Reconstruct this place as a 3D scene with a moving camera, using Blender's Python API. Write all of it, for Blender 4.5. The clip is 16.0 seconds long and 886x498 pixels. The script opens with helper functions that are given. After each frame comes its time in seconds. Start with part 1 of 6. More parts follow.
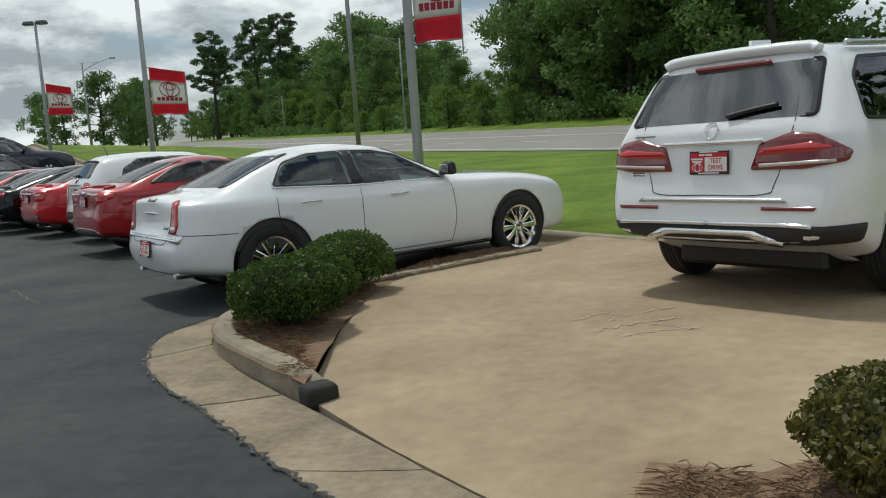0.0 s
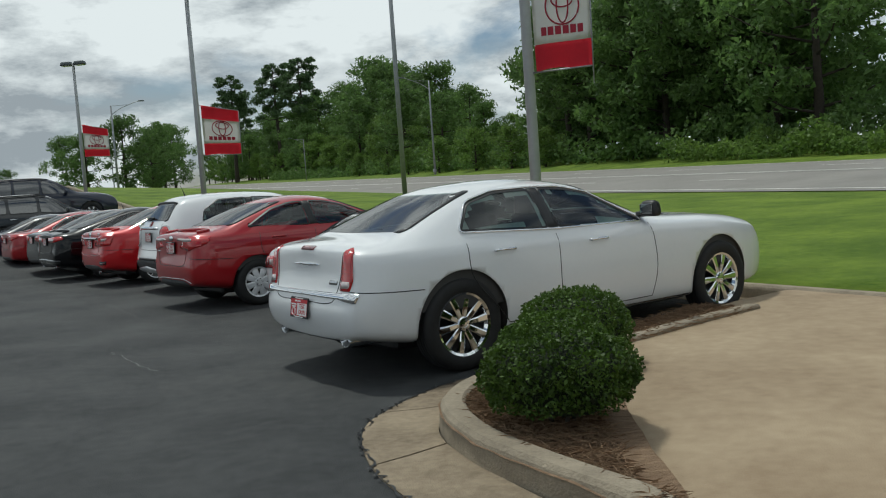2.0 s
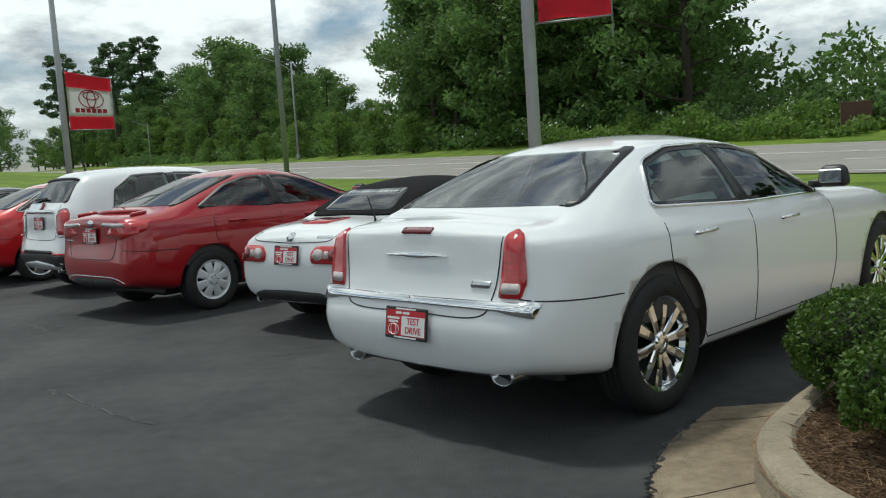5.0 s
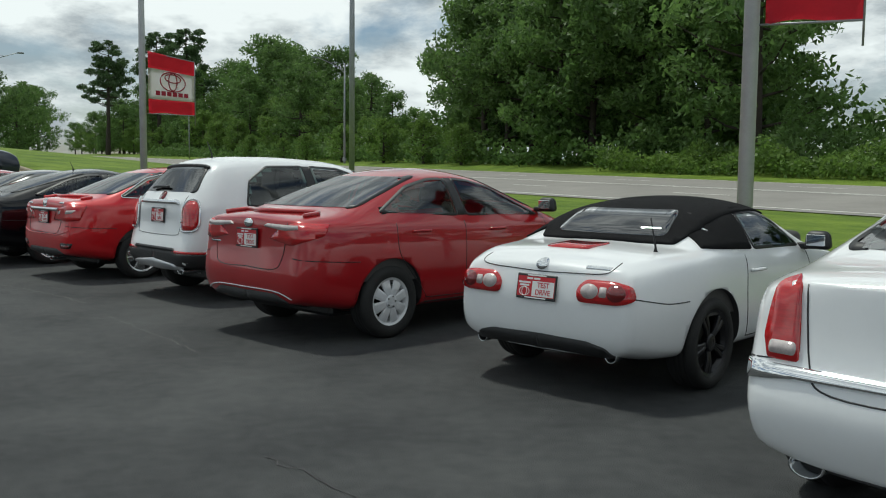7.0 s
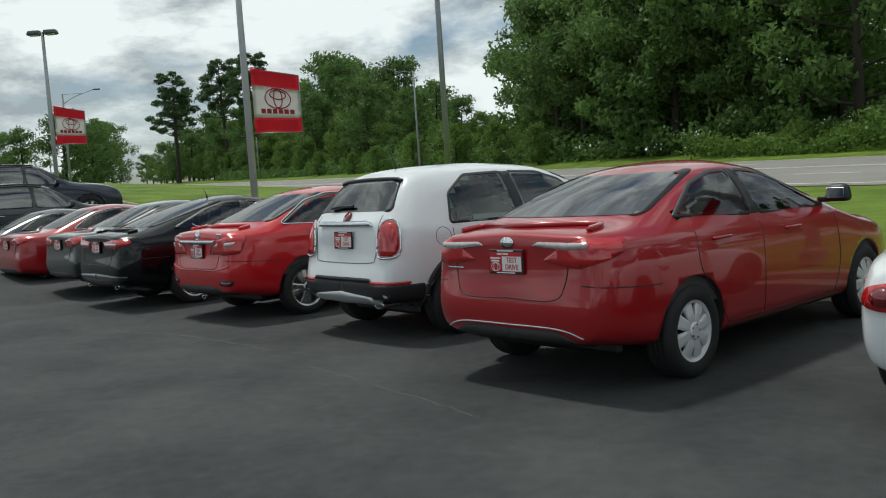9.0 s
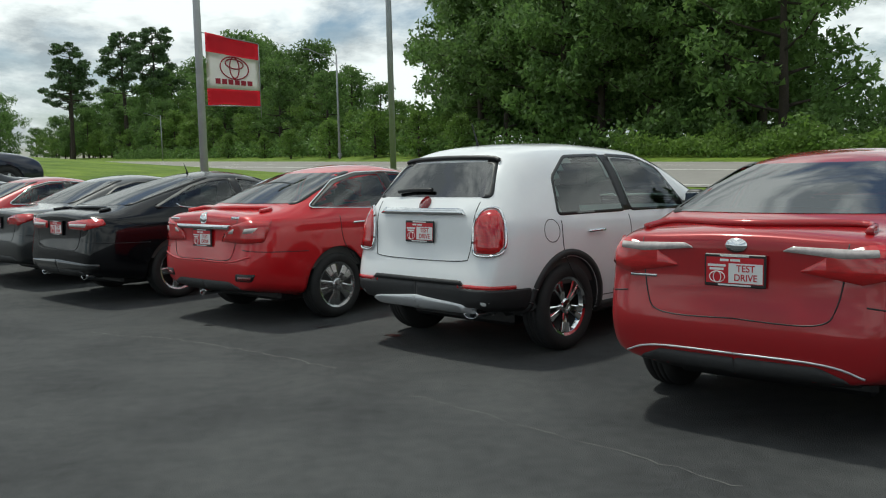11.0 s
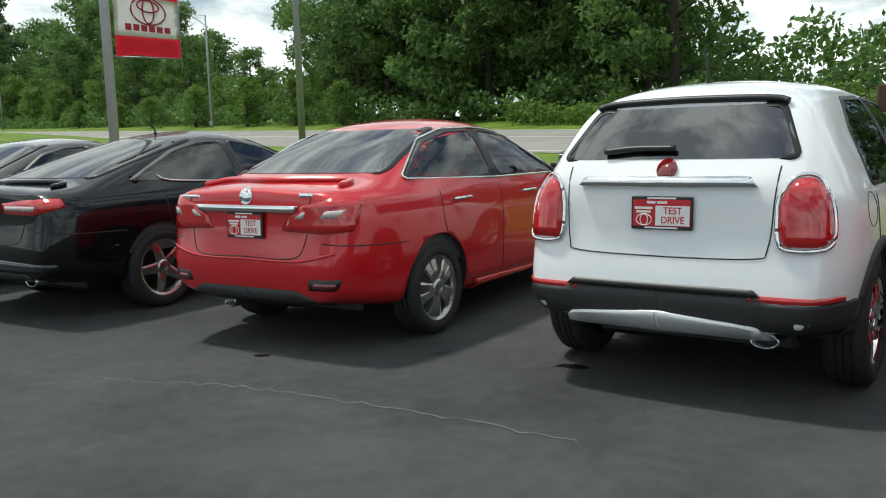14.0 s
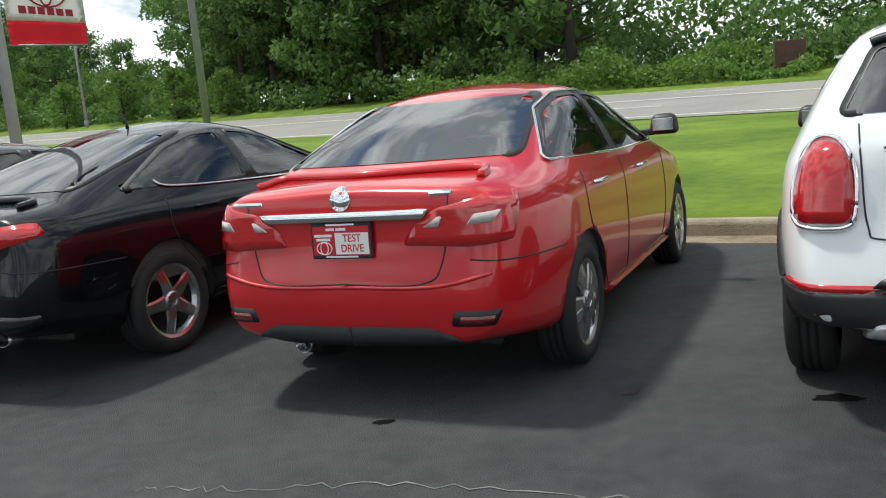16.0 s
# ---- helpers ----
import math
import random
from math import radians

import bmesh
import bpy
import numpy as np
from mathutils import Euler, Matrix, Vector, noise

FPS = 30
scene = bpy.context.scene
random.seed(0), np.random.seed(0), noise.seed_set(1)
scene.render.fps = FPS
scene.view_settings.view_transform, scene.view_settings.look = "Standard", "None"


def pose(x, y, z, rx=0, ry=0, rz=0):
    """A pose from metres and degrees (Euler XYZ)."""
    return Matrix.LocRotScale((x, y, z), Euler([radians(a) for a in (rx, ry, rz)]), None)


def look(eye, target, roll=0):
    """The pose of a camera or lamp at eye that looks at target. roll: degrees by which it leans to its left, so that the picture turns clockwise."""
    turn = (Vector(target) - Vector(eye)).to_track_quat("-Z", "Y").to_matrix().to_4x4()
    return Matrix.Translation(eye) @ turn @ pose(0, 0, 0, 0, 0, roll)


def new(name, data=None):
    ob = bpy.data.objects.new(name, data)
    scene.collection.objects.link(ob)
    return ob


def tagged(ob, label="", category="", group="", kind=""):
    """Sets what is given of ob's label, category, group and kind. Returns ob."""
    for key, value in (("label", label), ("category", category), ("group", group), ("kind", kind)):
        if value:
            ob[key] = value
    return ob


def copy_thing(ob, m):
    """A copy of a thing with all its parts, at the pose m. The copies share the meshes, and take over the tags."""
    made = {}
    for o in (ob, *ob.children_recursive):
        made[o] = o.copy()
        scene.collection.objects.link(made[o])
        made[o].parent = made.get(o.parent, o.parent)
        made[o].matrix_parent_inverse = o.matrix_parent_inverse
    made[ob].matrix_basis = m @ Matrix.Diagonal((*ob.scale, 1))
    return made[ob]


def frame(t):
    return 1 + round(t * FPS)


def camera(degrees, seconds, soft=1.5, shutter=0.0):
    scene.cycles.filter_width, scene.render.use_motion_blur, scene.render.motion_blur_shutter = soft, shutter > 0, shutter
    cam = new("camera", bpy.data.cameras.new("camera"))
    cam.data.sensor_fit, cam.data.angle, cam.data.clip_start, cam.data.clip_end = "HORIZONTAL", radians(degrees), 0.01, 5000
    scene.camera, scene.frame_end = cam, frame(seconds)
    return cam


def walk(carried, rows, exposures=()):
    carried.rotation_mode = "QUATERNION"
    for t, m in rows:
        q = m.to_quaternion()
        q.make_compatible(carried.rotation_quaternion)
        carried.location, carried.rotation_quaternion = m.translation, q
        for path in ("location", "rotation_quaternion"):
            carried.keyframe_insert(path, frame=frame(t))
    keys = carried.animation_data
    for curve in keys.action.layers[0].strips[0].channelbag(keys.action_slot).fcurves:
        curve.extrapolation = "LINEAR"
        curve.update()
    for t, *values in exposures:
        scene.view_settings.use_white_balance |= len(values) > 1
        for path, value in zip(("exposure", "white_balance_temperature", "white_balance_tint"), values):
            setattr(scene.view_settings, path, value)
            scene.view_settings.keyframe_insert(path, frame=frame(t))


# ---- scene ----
cam = camera(54.0, 16.0, soft=1.1)
EXPO = [(0, -0.48, 6200, 2), (1.0, -0.62, 6150, 2), (3.5, -0.62, 6100, -1), (5.8, -0.2, 6200, 0), (6.5, -0.25, 6200, 0), (7, -0.42, 6200, 0), (7.5, -0.42, 6200, 0), (8, -0.25, 6200, 0), (8.5, -0.22, 6200, 0), (9, -0.45, 6200, 0), (11.5, -0.2, 6250, 0), (12.0, -0.1, 6250, 0), (12.5, 0.1, 6250, 0), (13.5, -0.2, 6250, 0), (14, 0.1, 6250, 0), (14.5, 0.32, 6250, 0), (15.5, 0.28, 6250, 2), (16, 0.28, 6250, 2)]
PATH = [
    (0, (0.791, 0.98, 1.385), (0.55, 2.95, 1.142), -4.1),
    (0.5, (0.348, 1.37, 1.415), (0.127, 3.343, 1.178), -5.1),
    (1, (-0.187, 1.699, 1.438), (-0.452, 3.669, 1.223), -4.5),
    (1.5, (-0.629, 2.029, 1.408), (-0.893, 4.003, 1.228), -4.2),
    (2, (-1.054, 2.398, 1.434), (-1.319, 4.375, 1.291), -4.1),
    (2.5, (-1.45, 2.757, 1.415), (-1.656, 4.74, 1.263), -3.1),
    (3, (-1.799, 3.155, 1.398), (-1.951, 5.143, 1.246), -2.8),
    (3.5, (-2.151, 3.523, 1.369), (-2.246, 5.515, 1.217), -2.7),
    (3.7, (-2.263, 3.667, 1.39), (-2.335, 5.66, 1.235), -2.6),
    (5.8, (-3.747, 5.35, 1.336), (-3.558, 7.33, 1.122), -3.9),
    (6, (-3.933, 5.542, 1.343), (-3.724, 7.519, 1.126), -3.7),
    (6.5, (-4.395, 5.977, 1.378), (-4.227, 7.958, 1.155), -3.5),
    (7, (-4.809, 6.402, 1.375), (-4.779, 8.395, 1.213), 0.6),
    (7.5, (-5.173, 6.778, 1.397), (-5.148, 8.769, 1.209), -2.7),
    (8, (-5.547, 7.215, 1.408), (-5.458, 9.204, 1.225), -4.2),
    (8.5, (-5.994, 7.616, 1.411), (-5.976, 9.607, 1.224), -4.6),
    (9, (-6.423, 7.988, 1.399), (-6.544, 9.979, 1.252), -3.9),
    (9.2, (-6.554, 8.195, 1.44), (-6.659, 10.186, 1.283), -3.7),
    (11.3, (-8.229, 9.839, 1.385), (-8.103, 11.827, 1.206), -1.0),
    (11.5, (-8.333, 10.072, 1.376), (-8.219, 12.064, 1.241), -0.2),
    (12, (-8.684, 10.503, 1.341), (-8.529, 12.49, 1.166), -1.3),
    (12.5, (-9.013, 10.896, 1.359), (-8.807, 12.87, 1.111), -2.8),
    (13, (-9.325, 11.353, 1.368), (-9.063, 13.321, 1.122), -1.4),
    (13.5, (-9.639, 11.765, 1.379), (-9.314, 13.721, 1.119), -1.1),
    (14, (-9.832, 12.249, 1.339), (-9.416, 14.188, 1.084), -1.7),
    (14.5, (-10.134, 12.688, 1.338), (-9.608, 14.598, 1.063), -2.2),
    (15, (-10.322, 13.126, 1.345), (-9.706, 15.006, 1.048), -3.0),
    (15.5, (-10.541, 13.65, 1.367), (-9.888, 15.517, 1.069), -3.9),
    (16, (-10.776, 14.105, 1.354), (-10.118, 15.967, 1.042), -5.4),
]
walk(cam, [(t, look(e, g, r)) for t, e, g, r in PATH], EXPO)

# ---- world and sun ----
SUN_WAY = Vector((-0.64, 0.77, 2.3)).normalized()      # towards the sun
world = bpy.data.worlds.new("world")
scene.world = world
world.use_nodes = True
wt = world.node_tree
for nd in list(wt.nodes):
    wt.nodes.remove(nd)


def wnode(kind, **kw):
    nd = wt.nodes.new(kind)
    for k, v in kw.items():
        nd.inputs[k].default_value = v
    return nd


w_out = wnode("ShaderNodeOutputWorld")
w_bg = wnode("ShaderNodeBackground", Strength=0.1)
w_sky = wt.nodes.new("ShaderNodeTexSky")
w_sky.sky_type = "NISHITA"
w_sky.sun_disc = False
w_sky.sun_elevation = math.asin(SUN_WAY.z)
w_sky.sun_rotation = math.atan2(SUN_WAY.x, SUN_WAY.y)
w_sky.air_density, w_sky.dust_density = 1.0, 1.5
w_co = wt.nodes.new("ShaderNodeTexCoord")
w_map = wt.nodes.new("ShaderNodeMapping")
w_map.inputs["Scale"].default_value = (1.0, 1.0, 2.6)
w_map.inputs["Location"].default_value = (0.35, 0.1, 0.2)
w_n1 = wnode("ShaderNodeTexNoise", Scale=2.3, Detail=9.0, Roughness=0.56, Distortion=0.25)
w_n2 = wnode("ShaderNodeTexNoise", Scale=4.8, Detail=10.0, Roughness=0.62)
w_r1 = wt.nodes.new("ShaderNodeValToRGB")
w_r1.color_ramp.elements[0].position, w_r1.color_ramp.elements[1].position = 0.4, 0.5
w_r2 = wt.nodes.new("ShaderNodeValToRGB")
w_r2.color_ramp.elements[0].position, w_r2.color_ramp.elements[1].position = 0.41, 0.57
w_r2.color_ramp.elements[0].color = (5.1, 5.4, 5.8, 1)
w_r2.color_ramp.elements[1].color = (12.5, 12.5, 12.5, 1)
w_mix = wt.nodes.new("ShaderNodeMixRGB")
wt.links.new(w_co.outputs["Generated"], w_map.inputs["Vector"])
wt.links.new(w_map.outputs["Vector"], w_n1.inputs["Vector"])
wt.links.new(w_map.outputs["Vector"], w_n2.inputs["Vector"])
wt.links.new(w_n1.outputs["Fac"], w_r1.inputs["Fac"])
wt.links.new(w_n2.outputs["Fac"], w_r2.inputs["Fac"])
wt.links.new(w_r1.outputs["Color"], w_mix.inputs["Fac"])
wt.links.new(w_sky.outputs["Color"], w_mix.inputs["Color1"])
wt.links.new(w_r2.outputs["Color"], w_mix.inputs["Color2"])
wt.links.new(w_mix.outputs["Color"], w_bg.inputs["Color"])
wt.links.new(w_bg.outputs["Background"], w_out.inputs["Surface"])
sun_data = bpy.data.lights.new("sun", "SUN")
sun_data.energy, sun_data.angle, sun_data.color = 2.9, radians(5), (1.0, 0.95, 0.87)
sun = new("sun", sun_data)
sun.matrix_world = look(SUN_WAY * 60, (0, 0, 0))


# ---- materials ----
def mat(name, color, rough=0.6, metal=0.0, var=0.0, scale=5.0, bump=0.0, bscale=60.0, coat=0.0, spec=0.5, color2=None, island=0.0, trans=0.0,
        emit=0.0, stretch=None, croughness=0.03):
    m = bpy.data.materials.new(name)
    m.use_nodes = True
    nt = m.node_tree
    b = nt.nodes["Principled BSDF"]
    b.inputs["Base Color"].default_value = (*color, 1)
    b.inputs["Roughness"].default_value = rough
    b.inputs["Metallic"].default_value = metal
    b.inputs["Coat Weight"].default_value = coat
    b.inputs["Coat Roughness"].default_value = croughness
    b.inputs["Specular IOR Level"].default_value = spec
    b.inputs["Transmission Weight"].default_value = trans
    co = nt.nodes.new("ShaderNodeTexCoord")
    src = co.outputs["Object"]
    if stretch:
        mp = nt.nodes.new("ShaderNodeMapping")
        mp.inputs["Scale"].default_value = stretch
        nt.links.new(src, mp.inputs["Vector"])
        src = mp.outputs["Vector"]
    if var > 0 or color2:
        n1 = nt.nodes.new("ShaderNodeTexNoise")
        n1.inputs["Scale"].default_value, n1.inputs["Detail"].default_value, n1.inputs["Roughness"].default_value = scale, 8, 0.62
        nt.links.new(src, n1.inputs["Vector"])
        n2 = nt.nodes.new("ShaderNodeTexNoise")
        n2.inputs["Scale"].default_value, n2.inputs["Detail"].default_value = scale * 14, 4
        nt.links.new(src, n2.inputs["Vector"])
        add = nt.nodes.new("ShaderNodeMath")
        add.operation = "MULTIPLY_ADD"
        add.inputs[1].default_value = 0.35
        nt.links.new(n2.outputs["Fac"], add.inputs[0])
        nt.links.new(n1.outputs["Fac"], add.inputs[2])
        ramp = nt.nodes.new("ShaderNodeValToRGB")
        ramp.color_ramp.elements[0].position, ramp.color_ramp.elements[1].position = 0.45, 0.92
        c2 = color2 or tuple(min(1, c * (1 + var)) for c in color)
        c1 = color if color2 else tuple(c * (1 - var) for c in color)
        ramp.color_ramp.elements[0].color, ramp.color_ramp.elements[1].color = (*c1, 1), (*c2, 1)
        nt.links.new(add.outputs[0], ramp.inputs["Fac"])
        col = ramp.outputs["Color"]
        if island > 0:
            geo = nt.nodes.new("ShaderNodeNewGeometry")
            oi = nt.nodes.new("ShaderNodeObjectInfo")
            mx = nt.nodes.new("ShaderNodeMath")
            mx.operation = "MULTIPLY_ADD"
            mx.inputs[1].default_value = 0.5
            nt.links.new(oi.outputs["Random"], mx.inputs[0])
            nt.links.new(geo.outputs["Random Per Island"], mx.inputs[2])
            hs = nt.nodes.new("ShaderNodeHueSaturation")
            mr = nt.nodes.new("ShaderNodeMapRange")
            mr.inputs["From Max"].default_value = 1.5
            mr.inputs["To Min"].default_value, mr.inputs["To Max"].default_value = 1 - island, 1 + island
            nt.links.new(mx.outputs[0], mr.inputs["Value"])
            nt.links.new(mr.outputs["Result"], hs.inputs["Value"])
            nt.links.new(col, hs.inputs["Color"])
            col = hs.outputs["Color"]
        nt.links.new(col, b.inputs["Base Color"])
    if bump > 0:
        nb = nt.nodes.new("ShaderNodeTexNoise")
        nb.inputs["Scale"].default_value, nb.inputs["Detail"].default_value = bscale, 5
        nt.links.new(src, nb.inputs["Vector"])
        bp = nt.nodes.new("ShaderNodeBump")
        bp.inputs["Strength"].default_value, bp.inputs["Distance"].default_value = bump, 0.02
        nt.links.new(nb.outputs["Fac"], bp.inputs["Height"])
        nt.links.new(bp.outputs["Normal"], b.inputs["Normal"])
    return m


def leaf_mat(name, c1, c2, island=0.35, scale=0.5, through_light=0.35):
    m = mat(name, c1, 0.55, var=0.1, scale=scale, color2=c2, island=island, spec=0.35)
    nt = m.node_tree
    b = nt.nodes["Principled BSDF"]
    col = b.inputs["Base Color"].links[0].from_socket
    tl = nt.nodes.new("ShaderNodeBsdfTranslucent")
    nt.links.new(col, tl.inputs["Color"])
    mx = nt.nodes.new("ShaderNodeMixShader")
    mx.inputs[0].default_value = through_light
    nt.links.new(b.outputs[0], mx.inputs[1])
    nt.links.new(tl.outputs[0], mx.inputs[2])
    nt.links.new(mx.outputs[0], nt.nodes["Material Output"].inputs["Surface"])
    return m


def glass_mat(name, tint, ior=4.2):
    m = bpy.data.materials.new(name)
    m.use_nodes = True
    nt = m.node_tree
    nt.nodes.remove(nt.nodes["Principled BSDF"])
    tr = nt.nodes.new("ShaderNodeBsdfTransparent")
    tr.inputs["Color"].default_value = (*tint, 1)
    gl = nt.nodes.new("ShaderNodeBsdfGlossy")
    gl.inputs["Roughness"].default_value = 0.015
    fr = nt.nodes.new("ShaderNodeFresnel")
    fr.inputs["IOR"].default_value = ior
    mx = nt.nodes.new("ShaderNodeMixShader")
    nt.links.new(fr.outputs[0], mx.inputs[0])
    nt.links.new(tr.outputs[0], mx.inputs[1])
    nt.links.new(gl.outputs[0], mx.inputs[2])
    nt.links.new(mx.outputs[0], nt.nodes["Material Output"].inputs["Surface"])
    return m


def paint(name, c, flake=0.0):
    return mat(name, c, 0.3, metal=flake, var=0.02, scale=2.0, coat=1.0, bump=0.0, spec=0.25)


ASPHALT = mat("asphalt", (0.025, 0.0268, 0.029), 0.78, var=0.35, scale=0.7, bump=0.8, bscale=140, color2=(0.085, 0.087, 0.087), spec=0.35)
ROAD = mat("road_surface", (0.24, 0.225, 0.205), 0.85, var=0.15, scale=0.35, bump=0.2, bscale=60, stretch=(1, 1, 1))
CONCRETE = mat("tan_concrete", (0.23, 0.16, 0.095), 0.85, scale=0.7, color2=(0.43, 0.335, 0.22), var=0.1, bump=0.3, bscale=90)
KERB = mat("kerb_concrete", (0.2, 0.165, 0.12), 0.9, scale=2.6, color2=(0.38, 0.32, 0.235), var=0.1, bump=0.6, bscale=70)
GUTTER = mat("gutter_concrete", (0.13, 0.095, 0.06), 0.88, scale=1.5, color2=(0.4, 0.32, 0.22), var=0.1, bump=0.6, bscale=120)
GRASS = mat("lawn_grass", (0.055, 0.105, 0.008), 0.85, scale=0.55, color2=(0.19, 0.265, 0.032), var=0.1, bump=1.0, bscale=45, spec=0.2)
WILD = mat("wild_grass", (0.07, 0.11, 0.02), 0.9, scale=0.3, color2=(0.13, 0.18, 0.045), var=0.1, bump=1.0, bscale=8, spec=0.2)
STRAW = mat("pine_straw", (0.2, 0.115, 0.06), 0.9, scale=9, color2=(0.46, 0.31, 0.19), var=0.1, bump=1.0, bscale=70, stretch=(1, 3, 1), island=0.3)
BARK = mat("bark", (0.045, 0.035, 0.026), 0.9, var=0.3, scale=4, bump=0.8, bscale=20)
LEAF = leaf_mat("tree_leaf", (0.078, 0.148, 0.038), (0.155, 0.245, 0.07), 0.45, 0.5, 0.5)
LEAF_LIGHT = leaf_mat("light_leaf", (0.095, 0.175, 0.03), (0.19, 0.285, 0.065), 0.4, 0.5, 0.45)
LEAF_PINE = leaf_mat("pine_needles", (0.055, 0.1, 0.035), (0.09, 0.15, 0.06), 0.35, 0.5, 0.4)
LEAF_BOX = leaf_mat("boxwood_leaf", (0.035, 0.075, 0.008), (0.1, 0.17, 0.025), 0.45, 6.0, 0.3)
WHITE = paint("white_paint", (0.78, 0.79, 0.8))
RED = paint("red_paint", (0.5, 0.008, 0.014), 0.1)
DEEPRED = paint("deep_red_paint", (0.34, 0.008, 0.013), 0.1)
BLACK = mat("black_paint", (0.003, 0.0035, 0.005), 0.25, coat=0.6, spec=0.1, var=0.02)
NAVY = paint("navy_paint", (0.008, 0.012, 0.028))
GREY = paint("grey_paint", (0.012, 0.014, 0.016))
GLASS = glass_mat("window_glass", (0.5, 0.62, 0.57), 1.9)
REARGLASS = glass_mat("rear_glass", (0.3, 0.36, 0.36))
DARKGLASS = glass_mat("tinted_glass", (0.07, 0.08, 0.08), 2.7)
TRIM = mat("black_trim", (0.012, 0.012, 0.013), 0.45, var=0.2, scale=20)
PLASTIC = mat("black_plastic", (0.02, 0.02, 0.021), 0.6, var=0.2, scale=30, bump=0.15, bscale=300)
RUBBER = mat("tyre_rubber", (0.014, 0.014, 0.014), 0.75, var=0.25, scale=25, bump=0.2, bscale=120)
CHROME = mat("chrome", (0.78, 0.79, 0.8), 0.06, 1.0)
ALLOY = mat("alloy_silver", (0.55, 0.56, 0.57), 0.24, 1.0, var=0.05, scale=12)
HUBCAP = mat("silver_plastic", (0.68, 0.69, 0.71), 0.35, 0.25, var=0.05, scale=12)
DARKALLOY = mat("dark_alloy", (0.03, 0.03, 0.033), 0.3, 0.6)
SILVER = mat("silver_paint", (0.52, 0.53, 0.55), 0.35, 0.4, coat=0.6)
TAIL = mat("red_lens", (0.46, 0.006, 0.009), 0.12, coat=1.0, var=0.25, scale=14, stretch=(1, 1, 5))
TAILDARK = mat("dark_red_lens", (0.16, 0.004, 0.006), 0.12, coat=1.0, var=0.2, scale=14, stretch=(1, 1, 5))
CLEAR = mat("clear_lens", (0.5, 0.44, 0.43), 0.15, 0.0, coat=1.0, var=0.25, scale=30)
CLOTH = mat("black_canvas", (0.009, 0.009, 0.01), 0.9, var=0.25, scale=8, bump=0.3, bscale=350, spec=0.15)
INTERIOR = mat("interior", (0.05, 0.048, 0.046), 0.8, var=0.15, scale=12)
SEAT = mat("seat_cloth", (0.055, 0.052, 0.05), 0.75, var=0.15, scale=12)
PLATE_W = mat("plate_white", (0.78, 0.78, 0.77), 0.4, var=0.03, scale=30)
PLATE_R = mat("plate_red", (0.5, 0.012, 0.022), 0.4, var=0.05, scale=30)
FLAG_R = mat("banner_red", (0.6, 0.022, 0.045), 0.75, var=0.08, scale=4, bump=0.1, bscale=300)
FLAG_W = mat("banner_white", (0.78, 0.76, 0.75), 0.75, var=0.04, scale=4, bump=0.1, bscale=300)
FLAG_D = mat("banner_dark_red", (0.3, 0.012, 0.03), 0.75, var=0.05, scale=4)
STEEL = mat("galvanised_steel", (0.3, 0.31, 0.32), 0.5, 0.7, var=0.12, scale=6)
POLE = mat("pole_paint", (0.4, 0.41, 0.42), 0.55, 0.2, var=0.1, scale=5)
HEADM = mat("lamp_housing", (0.1, 0.115, 0.12), 0.5, 0.3, var=0.1, scale=5)
LENS = mat("lamp_lens", (0.5, 0.5, 0.48), 0.2)
LINE = mat("road_line", (0.68, 0.67, 0.62), 0.8, var=0.15, scale=3)
CRACK = mat("crack_filler", (0.2, 0.2, 0.19), 0.9, var=0.3, scale=8)
OIL = mat("oil_stain", (0.008, 0.008, 0.008), 0.3)
SIGN = mat("brown_sign", (0.09, 0.045, 0.03), 0.8, var=0.2, scale=5)
SIGNW = mat("sign_face", (0.6, 0.6, 0.58), 0.6, var=0.05, scale=5)
WOOD = mat("grey_wood", (0.13, 0.11, 0.09), 0.85, var=0.2, scale=5)


# ---- mesh helpers ----
def mesh_ob(name, verts, faces, mats, parent=None, fmat=None, smooth=False):
    me = bpy.data.meshes.new(name)
    me.from_pydata([tuple(v) for v in verts], [], faces)
    for m in (mats if isinstance(mats, (list, tuple)) else [mats]):
        me.materials.append(m)
    if fmat:
        me.polygons.foreach_set("material_index", fmat)
    if smooth:
        me.polygons.foreach_set("use_smooth", [True] * len(faces))
    me.update()
    ob = new(name, me)
    if parent:
        ob.parent = parent
    return ob


def from_bm(name, bm, mats, parent=None, smooth=True):
    me = bpy.data.meshes.new(name)
    bmesh.ops.recalc_face_normals(bm, faces=bm.faces)
    bm.to_mesh(me)
    bm.free()
    for m in (mats if isinstance(mats, (list, tuple)) else [mats]):
        me.materials.append(m)
    if smooth:
        me.polygons.foreach_set("use_smooth", [True] * len(me.polygons))
    ob = new(name, me)
    if parent:
        ob.parent = parent
    return ob


